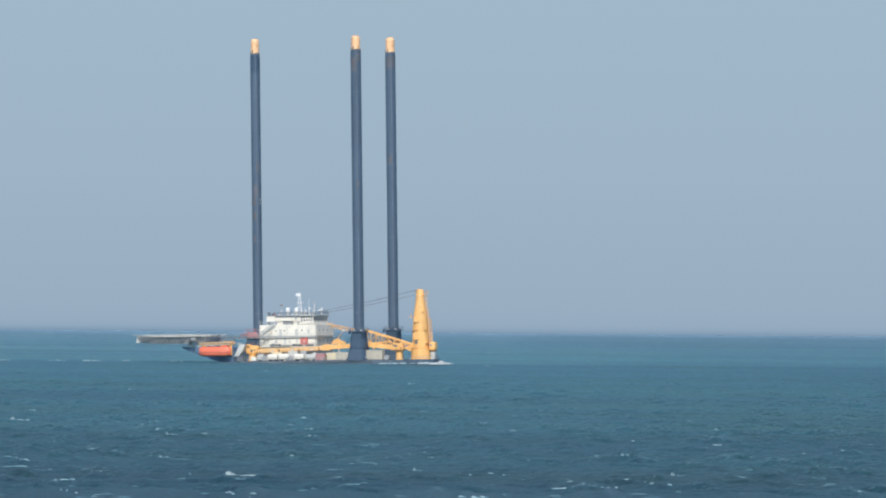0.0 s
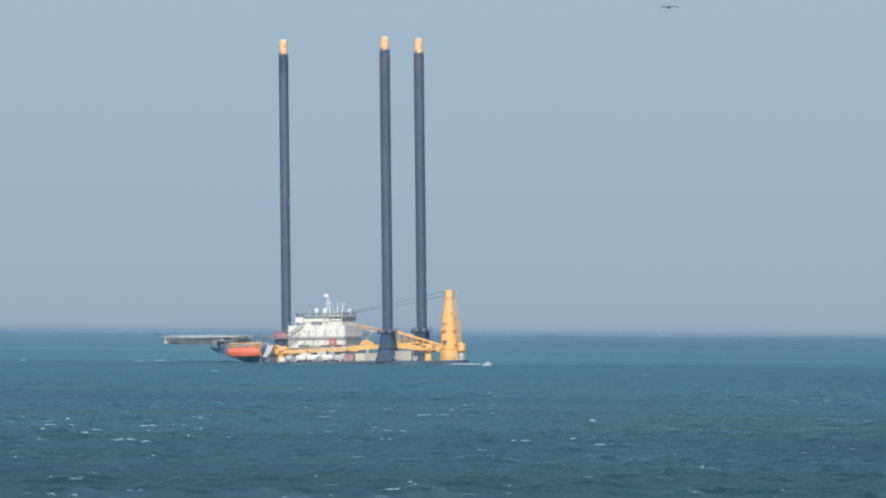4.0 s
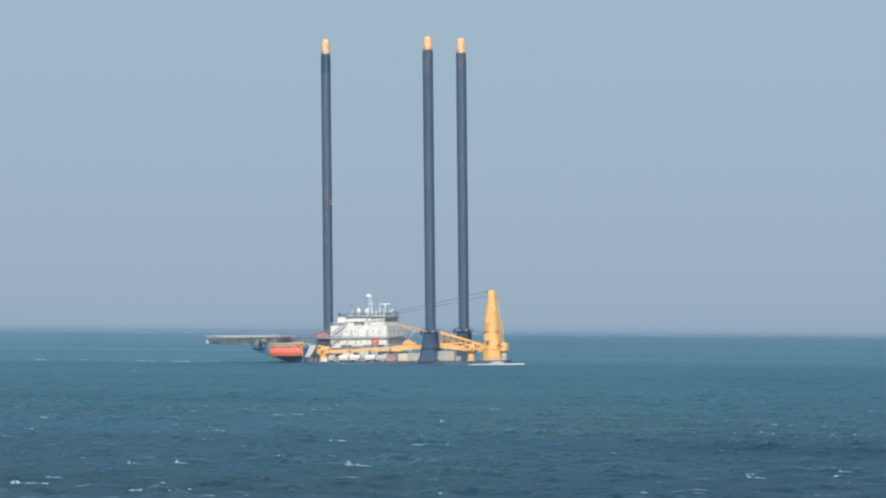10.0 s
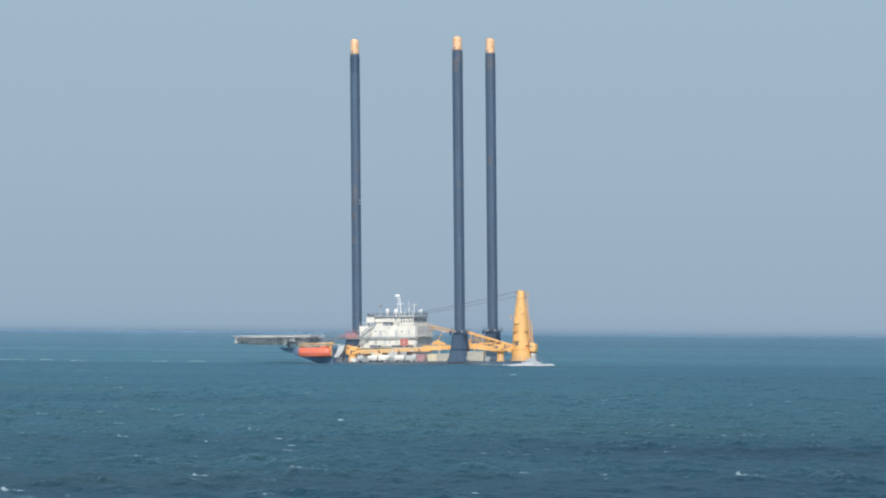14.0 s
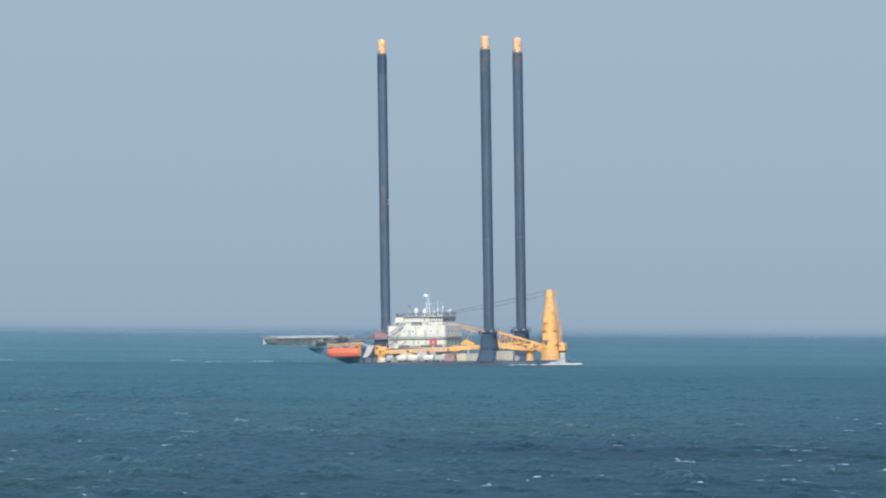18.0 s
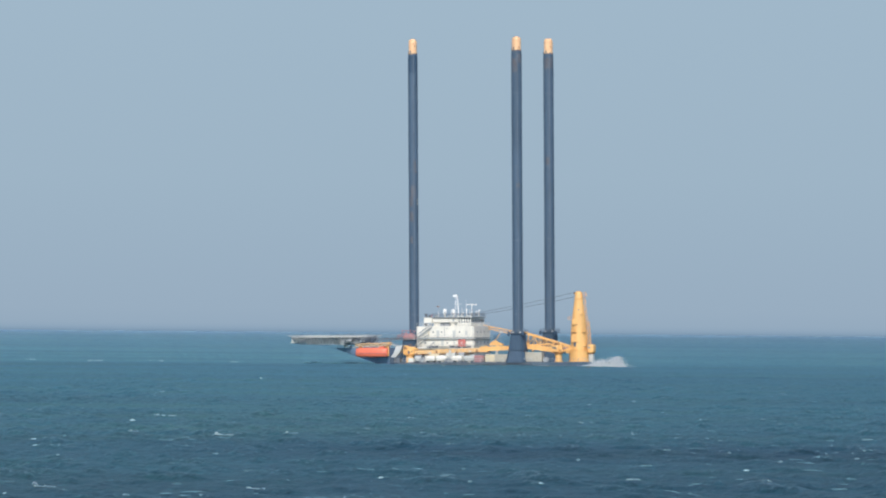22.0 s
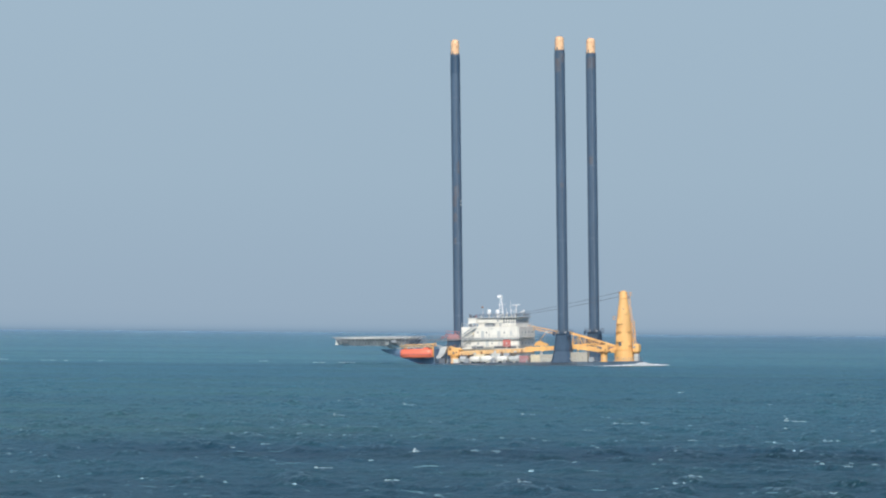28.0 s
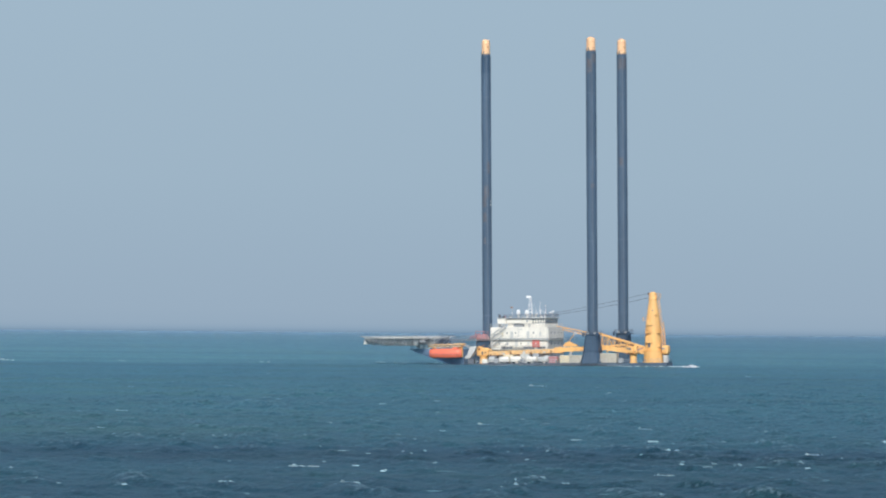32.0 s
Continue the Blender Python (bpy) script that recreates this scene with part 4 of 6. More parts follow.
# enclosed lifeboat in its davits
boat = riding(thing("lifeboat", "bright orange enclosed lifeboat hanging in yellow davits", "lifeboat"), -42.65, -13.0, 2.45)
bm = fresh()
rings = []
for x, w, z0, z1 in ((-4.72, 0.7, 0.6, 2.2), (-4.55, 1.1, 0.25, 2.5), (-3.4, 1.38, 0.05, 2.65), (0, 1.45, 0.0, 2.7), (3.4, 1.38, 0.05, 2.65), (4.55, 1.1, 0.2, 2.5), (4.72, 0.7, 0.5, 2.2)):
    rings.append([(x, w * math.cos(a) * (1 if math.sin(a) < 0 else 0.92), (z0 + z1) / 2 + (z1 - z0) / 2 * math.copysign(abs(math.sin(a)) ** 0.35, math.sin(a))) for a in [2 * math.pi * i / 18 for i in range(18)]])
sections(bm, rings)
part("hull", bm, ORANGE, boat, smooth=True)
part("fender", box(fresh(), -4.5, 4.5, -1.5, -1.36, 1.0, 1.2, 0.05), RED, boat)
part("coxswain_cabin", box(fresh(), 2.0, 3.6, -0.7, 0.7, 2.4, 3.0, 0.15), ORANGE, boat)
davit = riding(thing("lifeboat_davit", "yellow steel lifeboat davit frame on the foredeck", "davit"), -42.8, -11.0, 5.0)
for x in (-4.2, 3.6):
    bm = fresh()
    box(bm, x - 0.25, x + 0.25, -0.4, 1.2, 0.0, 0.7, 0.05)
    box(bm, x - 0.22, x + 0.22, -2.4, 0.2, 0.55, 1.05, 0.05)
    part("arm", bm, YELLOW, davit)
    part("fall", rod(fresh(), (x, -2.0, 0.6), (x, -2.0, 0.1), 0.05), ROPE, davit)
part("beam", box(fresh(), -4.8, 5.0, -2.45, -2.15, 0.72, 1.0, 0.05), RUST, davit)
bm = fresh()
lattice(bm, (-4.2, -0.6, 0.9), (5.2, -0.6, 1.2), 0.5, 0.7, 9, 0.07, 0.05)
part("platform_truss", bm, YELLOW, davit)
bm = fresh()
lattice(bm, (-4.6, -2.3, 0.75), (4.6, -2.3, 0.9), 0.55, 0.55, 10, 0.08, 0.06)
part("boat_gallery", bm, CREAM, davit)
for k in range(6):
    part("gallery_post", rod(fresh(), (-4.4 + k * 1.75, -2.35, 0.9), (-4.3 + k * 1.75, -2.35, 1.65 - 0.15 * (k % 2)), 0.08), YELLOW if k % 2 else CREAM, davit)
part("end_post", box(fresh(), 4.7, 5.0, -2.2, -1.9, -2.3, 1.5, 0.04), YELLOW, davit)

# pale slanted raft chute beside the lifeboat
chute = riding(thing("raft_chute", "pale grey slanted escape chute at the ship's side", "chute"), -35.45, -12.6, 1.4)
bm = fresh()
sections(bm, [[(-1.6, -0.9, 1.0), (-0.2, -0.9, 1.0), (-0.2, 0.9, 1.0), (-1.6, 0.9, 1.0)], [(-0.7, -0.9, 2.5), (0.9, -0.9, 2.3), (0.9, 0.9, 2.3), (-0.7, 0.9, 2.5)], [(-0.45, -0.85, 3.3), (1.3, -0.85, 3.2), (1.3, 0.85, 3.2), (-0.45, 0.85, 3.3)], [(0.0, -0.8, 4.2), (1.75, -0.8, 4.3), (1.75, 0.8, 4.3), (0.0, 0.8, 4.2)]])
part("cover", bm, PALE, chute)
part("cradle", box(fresh(), -0.9, 0.9, -0.6, 0.6, -0.6, 0.95, 0.05), DARK, chute)


def container(length, height, mat, name, label, category, ribs=True):
    ob = thing(name, label, category, "deck cargo")
    part("body", box(fresh(), -length / 2, length / 2, -1.15, 1.15, 0.12, height, 0.04), mat, ob)
    part("base_frame", box(fresh(), -length / 2 - 0.03, length / 2 + 0.03, -1.2, 1.2, 0.0, 0.16), DARK, ob)
    for s in (-1, 1):
        part("corner_post", box(fresh(), s * length / 2 - 0.1, s * length / 2 + 0.1, -1.21, -1.08, 0.1, height + 0.02), mat, ob)
    if not ribs:
        part("lid_seam", box(fresh(), -length / 2 + 0.05, length / 2 - 0.05, -1.18, -1.12, height * 0.58, height * 0.58 + 0.2), GREY, ob)
        for x in (-length * 0.28, length * 0.22):
            part("latch", box(fresh(), x - 0.09, x + 0.09, -1.22, -1.14, height * 0.38, height * 0.7), RUST, ob)
    else:
        k = int(length / 0.55)
        for i in range(1, k):
            x = -length / 2 + i * length / k
            part("rib", box(fresh(), x - 0.10, x + 0.10, -1.19, -1.14, 0.2, height - 0.12), mat, ob)
    return ob


def canister(length, height, mat, label):
    """A rounded pale canister in a low cradle."""
    ob = thing("raft_canister", label, "canister", "deck cargo")
    rings = []
    for x, k in ((-0.5, 0.72), (-0.46, 0.93), (-0.3, 1.0), (0.3, 1.0), (0.46, 0.93), (0.5, 0.72)):
        rings.append([(x * length, 1.0 * k * math.copysign(abs(math.cos(a)) ** 0.6, math.cos(a)), 0.3 + (height - 0.3) / 2 * (1 + k * math.copysign(abs(math.sin(a)) ** 0.6, math.sin(a)))) for a in [2 * math.pi * i / 16 for i in range(16)]])
    part("shell", sections(fresh(), rings), mat, ob, smooth=False)
    part("seam", box(fresh(), -length * 0.49, length * 0.49, -1.04, 1.04, 0.3 + (height - 0.3) * 0.44, 0.3 + (height - 0.3) * 0.50, 0.02), GREY, ob)
    for s_ in (-0.32, 0.32):
        part("cradle", box(fresh(), s_ * length - 0.2, s_ * length + 0.2, -0.9, 0.9, 0.0, 0.5, 0.03), DARK, ob)
    return ob


riding(container(2.45, 2.15, CREAM, "container", "cream steel container with rust stains on deck", "container"), -7.6, -14.0, 1.0)
riding(container(3.8, 2.2, BEIGE, "container", "dull beige steel container beside the jacking house", "container"), -4.4, -13.9, 1.0)
riding(container(4.5, 2.7, BEIGE, "container", "dull beige cargo container beside the leg", "container"), 4.9, -13.8, 1.0)
for x, length, height, mat_ in ((-28.9, 1.7, 1.75, PALE), (-25.35, 2.9, 1.85, WHITE), (-22.0, 3.2, 1.95, WHITE), (-17.45, 2.9, 1.9, WHITE), (-14.1, 3.0, 1.8, PALE)):
    riding(canister(length, height, mat_, "white rounded raft canister on its deck cradle" if mat_ is WHITE else "pale grey rounded raft canister on its deck cradle"), x, -13.6, 1.0)


def cable_reel(x, y):
    ob = riding(thing("cable_reel", "grey cable reel lying on the deck", "reel", "deck cargo"), x, y, 1.0)
    part("drum", rod(fresh(), (0, -0.5, 0.7), (0, 0.5, 0.7), 0.45, sides=14), RUST, ob)
    for s_ in (-0.55, 0.45):
        part("flange", rod(fresh(), (0, s_, 0.7), (0, s_ + 0.1, 0.7), 0.7, sides=16), GREY, ob)
    return ob


for x in (-27.4, -19.8, 8.4):
    cable_reel(x, -14.8)
for x in (-20.4, -16.2, -9.6):
    bollard = riding(thing("bollard", "dark steel twin bollard at the deck edge", "bollard", "bollards"), x, -15.3, 1.0)
    for d_ in (-0.35, 0.35):
        part("post", rod(fresh(), (d_, 0, 0), (d_, 0, 0.8), 0.2, sides=10), DARK, bollard)
    part("base", box(fresh(), -0.7, 0.7, -0.3, 0.3, 0, 0.08), DARK, bollard)
for x, y, w_, h_, mat_, what in ((-31.0, -13.5, 1.6, 1.2, WHITE, "white"), (-13.2, -13.2, 1.2, 2.2, PALE, "pale grey"), (2.9, -11.0, 1.4, 2.3, CREAM, "cream"), (-19.8, -12.4, 2.6, 2.6, PALE, "pale grey"), (-24.6, -12.4, 3.0, 2.4, CREAM, "cream"), (-11.0, -14.4, 2.5, 1.9, FADED_RED, "faded red"), (-9.9, -14.2, 1.0, 1.4, RUST, "rusty brown"), (-29.2, -12.6, 1.8, 2.0, GREY, "grey"), (-16.6, -12.6, 1.7, 2.7, GREY, "grey")):
    crate = riding(thing("crate", what + " equipment crate stowed on the deck", "crate", "deck cargo"), x, y, 1.0)
    part("box", box(fresh(), -w_ / 2, w_ / 2, -0.6, 0.6, 0.1, h_, 0.05), mat_, crate)
    part("skid", box(fresh(), -w_ / 2, w_ / 2, -0.55, 0.55, 0, 0.1), DARK, crate)
bm = fresh()
railing(bm, [(-33, -15.85, 1.0), (4.8, -15.85, 1.0)], 1.05, 2.1, 0.05)
part("side_rail", bm, PALE, vessel)


# ---------------------------------------------------------------- foam on the water
def drop_shape():
    bm = fresh()
    bmesh.ops.create_icosphere(bm, subdivisions=1, radius=1)
    corners = [v.co.copy() for v in bm.verts]
    sides = [tuple(v.index for v in f.verts) for f in bm.faces]
    bm.free()
    return corners, sides


DROP = drop_shape()


def lumps(name, places, mat, r_):
    """Many small torn lumps of foam in one mesh."""
    verts, faces = [], []
    for m in places:
        k = len(verts)
        verts += [m @ (c * r_.uniform(0.65, 1.25)) for c in DROP[0]]
        faces += [tuple(k + j for j in f) for f in DROP[1]]
    me = bpy.data.meshes.new(name)
    me.from_pydata(verts, [], faces)
    me.materials.append(mat)
    return me


def clump(seed_, tall):
    """A breaking crest one metre long: a torn ridge that is thickest at its leading end, a lip of drops and a thin trail of foam behind."""
    r_ = random.Random(seed_)
    bend = r_.uniform(-0.5, 0.5)
    knots = [(r_.uniform(0.1, 0.95), r_.uniform(0.15, 0.5), r_.uniform(0.05, 0.16)) for i in range(r_.choice((2, 3, 4)))]
    knots[0] = (r_.uniform(0.12, 0.35), 1.0, r_.uniform(0.10, 0.18))

    def swell_at(f):
        return max(t_ * math.exp(-((f - at) / w_) ** 2) for at, t_, w_ in knots)
    places = []
    for i in range(130):
        f = r_.random()
        h = swell_at(f)
        if r_.random() > 0.25 + h:
            continue
        up = tall * h * r_.random() ** 1.4
        size = r_.uniform(0.3, 1.0) ** 1.3 * (0.4 + 0.7 * h)
        places.append(Matrix.Translation((f - 0.4 + r_.gauss(0, 0.01), bend * (f - 0.4) + r_.gauss(0, 0.10), up - 0.03)) @ Matrix.Rotation(r_.uniform(-0.5, 0.5), 4, "Y") @ Matrix.Diagonal((0.055 * size, 0.12, 0.085 * size * (1 - 0.5 * up / tall), 1)))
    for i in range(26):
        f = r_.random() ** 1.3
        places.append(Matrix.Translation((f - 0.2, bend * f + r_.uniform(0.2, 1.2), -0.04)) @ Matrix.Diagonal((r_.uniform(0.02, 0.06), 0.2, r_.uniform(0.03, 0.06), 1)))
    return lumps("whitecap", places, FOAM, r_)


CAPS = [clump(i + 1, tall) for i, tall in enumerate((0.42, 0.2, 0.46, 0.3, 0.2, 0.26, 0.36, 0.16, 0.3, 0.24, 0.4, 0.22))]


def fleck_field(seed_, count, sheet, mat, rows=(84, 340), grow=1.0):
    """Thin pale sheets that paint the sheen along the crests, or small knots of foam, scattered over the waves."""
    r_ = np.random.default_rng(seed_)
    d = 118890 / (rows[0] + (rows[1] - rows[0]) * r_.random(count) ** 0.9)
    x = -0.085 * d - 5 + r_.random(count) * (0.17 * d + 105)
    # some gather in patches where a crest has just broken
    lead = r_.integers(0, count, count)
    near_by = r_.random(count) < 0.55
    lead[:24] = np.arange(24)
    lead = lead % 24
    x = np.where(near_by, x[lead] + r_.normal(0, 0.004, count) * d[lead], x)
    d = np.where(near_by, d[lead] * (1 + r_.normal(0, 0.012, count)), d)
    tries = d[None, :] + np.linspace(-5, 5, 21)[:, None]
    rise_ = sea_height(np.broadcast_to(x, tries.shape), tries)
    best = np.argmax(rise_ + r_.normal(0, 0.05, rise_.shape), 0)
    d, z = tries[best, np.arange(count)], rise_[best, np.arange(count)]
    verts, faces = [], []
    for i in range(count):
        size = (0.30 + 0.75 * r_.random() ** 1.6) if sheet else grow * (0.06 + 0.24 * r_.random() ** 2.5)
        for j in range(1 if sheet else int(grow) + int((2 + grow) * r_.random())):
            w = size * (0.5 + 0.7 * r_.random()) * (0.65 if grow > 1 else 1.0)
            h = 0.012 + 0.03 * r_.random() if sheet else 0.015 + w * (0.05 + 0.12 * r_.random())
            p = Vector((x[i] + r_.normal(0, size * 1.1) * (j > 0), d[i] + r_.normal(0, 0.3), z[i]))
            lean, k = r_.normal(0, 0.3), len(verts)
            for c, sn in ((-1, 0), (-0.5, -0.5), (0.4, -0.5), (1.2, 0), (0.2, 0.5)):
                verts.append(p + Vector((w * (c + r_.normal(0, 0.12)), min(w, 0.35) * 0.5 * sn, -0.05)))
            verts.append(p + Vector((w * (lean - 0.3), 0, h)))
            verts.append(p + Vector((w * (lean + 0.4), 0, h * 0.7)))
            faces += [(k, k + 1, k + 5), (k + 1, k + 2, k + 6), (k + 1, k + 6, k + 5), (k + 2, k + 3, k + 6), (k + 3, k + 4, k + 6), (k + 4, k + 5, k + 6), (k + 4, k, k + 5)]
    me = bpy.data.meshes.new("foam_sheen_flecks")
    me.from_pydata(verts, [], faces)
    me.materials.append(mat)
    return tagged(new("foam_sheen_flecks", me), "thin pale foam flecks and painted crest sheens scattered over the sea", "foam", kind="stuff")


FLECKS = [fleck_field(40 + i, 340, True, CREST_SHEEN) for i in range(4)] + [fleck_field(50 + i, 220, False, THIN_FOAM) for i in range(2)] + [fleck_field(60 + i, 80, False, KNOT_FOAM) for i in range(2)] + [fleck_field(70 + i, 145, False, (KNOT_FOAM, THIN_FOAM, THIN_FOAM)[i], (92, 225), 2.0) for i in range(3)]


TETRA = [Vector(c) for c in ((1, 1, 1), (-1, -1, 1), (-1, 1, -1), (1, -1, -1))], [(0, 2, 1), (0, 1, 3), (0, 3, 2), (1, 2, 3)]


def broken_foam(seed_, width, height, count):
    """The low churned water at the foot of a splash."""
    r_ = random.Random(seed_)
    places = []
    for i in range(count):
        f = r_.uniform(-1, 1)
        h = (0.22 + 0.20 * min(height, 2.4) * (1 - abs(f)) ** 0.8) * r_.uniform(0.4, 1.0)
        places.append(Matrix.Translation((f * width / 2, r_.uniform(-1, 1), h * 0.3)) @ Matrix.Diagonal((r_.uniform(0.15, 0.5), 0.4, h * 0.6, 1)))
    return lumps("churned_water", places, SPRAY, r_)


def mist(seed_, width, height, count):
    """Thrown water: leaning jets and a drifting veil of fine drops."""
    r_ = random.Random(seed_)
    jets = [(r_.gauss(-0.05, 0.34), r_.uniform(0.3, 0.75), r_.uniform(-0.1, 0.35), r_.uniform(0.04, 0.10)) for i in range(max(3, int(width * 0.6)))]
    jets[0] = (0.02, 1.0, 0.15, 0.07)
    if height > 3:
        jets = [(r_.uniform(-0.75, 0.7), r_.uniform(0.75, 1.0), r_.uniform(-0.1, 0.3), 0.10) for i in range(9)]
    verts, faces = [], []
    for i in range(count):
        at, tall, lean, wide = jets[0] if r_.random() < 0.3 else r_.choice(jets)
        up = r_.random() ** 1.8
        z = height * tall * max(0.12, 1 - at * at) * up
        x = at * width / 2 + lean * z + r_.gauss(0, wide * width * (1.15 - 0.75 * up))
        s_ = (0.045 + 0.07 * r_.random()) * (1.15 - 0.5 * up)
        m = Matrix.Translation((x, r_.uniform(-1.2, 1.2), z)) @ Euler((r_.uniform(0, 6), r_.uniform(0, 6), 0)).to_matrix().to_4x4() @ Matrix.Diagonal((s_, s_, s_ * r_.uniform(1.0, 1.8), 1))
        k = len(verts)
        verts += [m @ c for c in TETRA[0]]
        faces += [tuple(k + j for j in f) for f in TETRA[1]]
    me = bpy.data.meshes.new("mist")
    me.from_pydata(verts, [], faces)
    me.materials.append(MIST)
    return me


def splash_thing(name, label, bm, mat=None):
    ob = tagged(new(name), label, "spray", "spray at the vessel's end")
    part("foam", bm, mat or SPRAY, ob)["kind"] = "stuff"
    return ob


def foam_ridge(seed_, points, k, height):
    """Broken water along a line on the surface."""
    r_ = random.Random(seed_)
    bm = fresh()
    pts = [Vector(p) for p in points]
    for i in range(k):
        f = r_.random() * (len(pts) - 1)
        p = pts[int(f)].lerp(pts[int(f) + 1], f % 1)
        h = height * (0.3 + 0.7 * r_.random())
        m = Matrix.Translation(p + Vector((r_.gauss(0, 0.3), r_.gauss(0, 0.5), 0))) @ Matrix.Diagonal((r_.uniform(0.3, 0.9), 0.4, h, 1))
        bmesh.ops.create_icosphere(bm, subdivisions=1, radius=1, matrix=m)
    for v in bm.verts:
        v.co += Vector((r_.gauss(0, 0.05), r_.gauss(0, 0.05), r_.gauss(0, 0.04)))
    return bm


# ---------------------------------------------------------------- gull
WHITE_FEATHER = material("white_feathers", (0.52, 0.46, 0.42), 0.8, scale=9, vary=0.2)
WINGS = []


def make_gull(label, mat):
    bird = thing("gull", label, "bird", "gulls")
    bm = fresh()
    sections(bm, [[(x, w * math.cos(a), w * 0.9 * math.sin(a)) for a in [2 * math.pi * i / 10 for i in range(10)]] for x, w in ((-0.24, 0.015), (-0.2, 0.04), (-0.1, 0.075), (0.02, 0.08), (0.14, 0.045), (0.2, 0.025))])
    part("body", bm, mat, bird, smooth=True)
    part("tail", sections(fresh(), [[(0.17, -0.03, -0.008), (0.17, 0.03, -0.008), (0.17, 0.03, 0.012), (0.17, -0.03, 0.012)], [(0.33, -0.07, -0.004), (0.33, 0.07, -0.004), (0.33, 0.07, 0.006), (0.33, -0.07, 0.006)]]), mat, bird)
    part("beak", rod(fresh(), (-0.23, 0, 0), (-0.29, 0, -0.01), 0.015, 0.004), YELLOW, bird)
    for s_ in (-1, 1):
        bm = fresh()
        sections(bm, [[(c0, s_ * y, z - t), (c1, s_ * y, z - t * 0.5), (c1, s_ * y, z + t * 0.3), (c0, s_ * y, z + t)] for y, c0, c1, z, t in ((0.04, -0.10, 0.10, 0.0, 0.018), (0.22, -0.13, 0.07, 0.08, 0.014), (0.38, -0.08, 0.09, 0.09, 0.01), (0.56, 0.06, 0.12, 0.03, 0.005))])
        WINGS.append((s_, part("wing", bm, FEATHER if mat is FEATHER or s_ > 0 else mat, bird)))
    return bird


gull = make_gull("grey-brown gull in flight with bent wings", FEATHER)
gull.scale = (1.25, 1.25, 1.25)
low_gull = make_gull("pale gull banking low over the waves", WHITE_FEATHER)
low_gull.scale = (0.78, 0.78, 0.78)
BRIGHT_FEATHER = material("bright_white_feathers", (0.82, 0.82, 0.82), 0.8, scale=9, vary=0.1)
far_gull = make_gull("small white gull gliding far out over the sea", BRIGHT_FEATHER)


# ---------------------------------------------------------------- movement
# seconds, x, distance, rise, trim in degrees
COURSE = (
    (0, -17.94, 1507.5, 0.37, -1.17),
    (1, -15.88, 1507.3, 0.22, -1.14),
    (2, -13.90, 1507.0, 0.18, -1.26),
    (3, -12.01, 1506.8, 0.18, -1.24),
    (4, -10.06, 1506.6, 0.19, -1.13),
    (5, -8.16, 1506.3, 0.24, -0.98),
    (6, -6.25, 1506.1, 0.27, -0.87),
    (7, -4.28, 1505.9, 0.27, -0.93),
    (8, -2.30, 1505.6, 0.29, -1.02),
    (9, -0.35, 1505.4, 0.30, -1.06),
    (10, 1.62, 1505.2, 0.26, -1.07),
    (11, 3.65, 1504.9, 0.25, -1.19),
    (12, 5.66, 1504.7, 0.26, -1.23),
    (13, 7.59, 1504.5, 0.23, -1.08),
    (14, 9.60, 1504.2, 0.24, -0.99),
    (15, 11.65, 1504.0, 0.26, -1.08),
    (16, 13.58, 1503.8, 0.36, -1.18),
    (17, 15.63, 1503.5, 0.43, -1.29),
    (18, 17.59, 1503.3, 0.45, -1.29),
    (19, 19.51, 1503.0, 0.44, -1.26),
    (20, 21.44, 1502.8, 0.35, -1.12),
    (21, 23.41, 1502.6, 0.25, -0.98),
    (22, 25.40, 1502.3, 0.18, -0.80),
    (23, 27.44, 1502.1, 0.20, -0.81),
    (24, 29.48, 1501.9, 0.35, -1.00),
    (25, 31.55, 1501.6, 0.49, -1.16),
    (26, 33.59, 1501.4, 0.55, -1.29),
    (27, 35.72, 1501.2, 0.41, -1.24),
    (28, 37.73, 1500.9, 0.31, -1.20),
    (29, 39.68, 1500.7, 0.29, -1.21),
    (30, 41.59, 1500.5, 0.25, -1.07),
    (31, 43.60, 1500.2, 0.26, -0.96),
    (32, 45.67, 1500.0, 0.11, -0.81),
)


def between(t):
    """The vessel's pose at any time, straight between the rows of its course."""
    i = min(int(t), len(COURSE) - 2)
    f = t - i
    a, c = COURSE[i], COURSE[i + 1]
    v = [p + (q - p) * f for p, q in zip(a, c)]
    return pose(v[1], v[2], v[3] - 0.25, 0, v[4], 0) @ pose(0, 0, 0, 0, 0, -20)


TIMES = [0, 0.1] + list(range(1, 32)) + [31.9, 32]


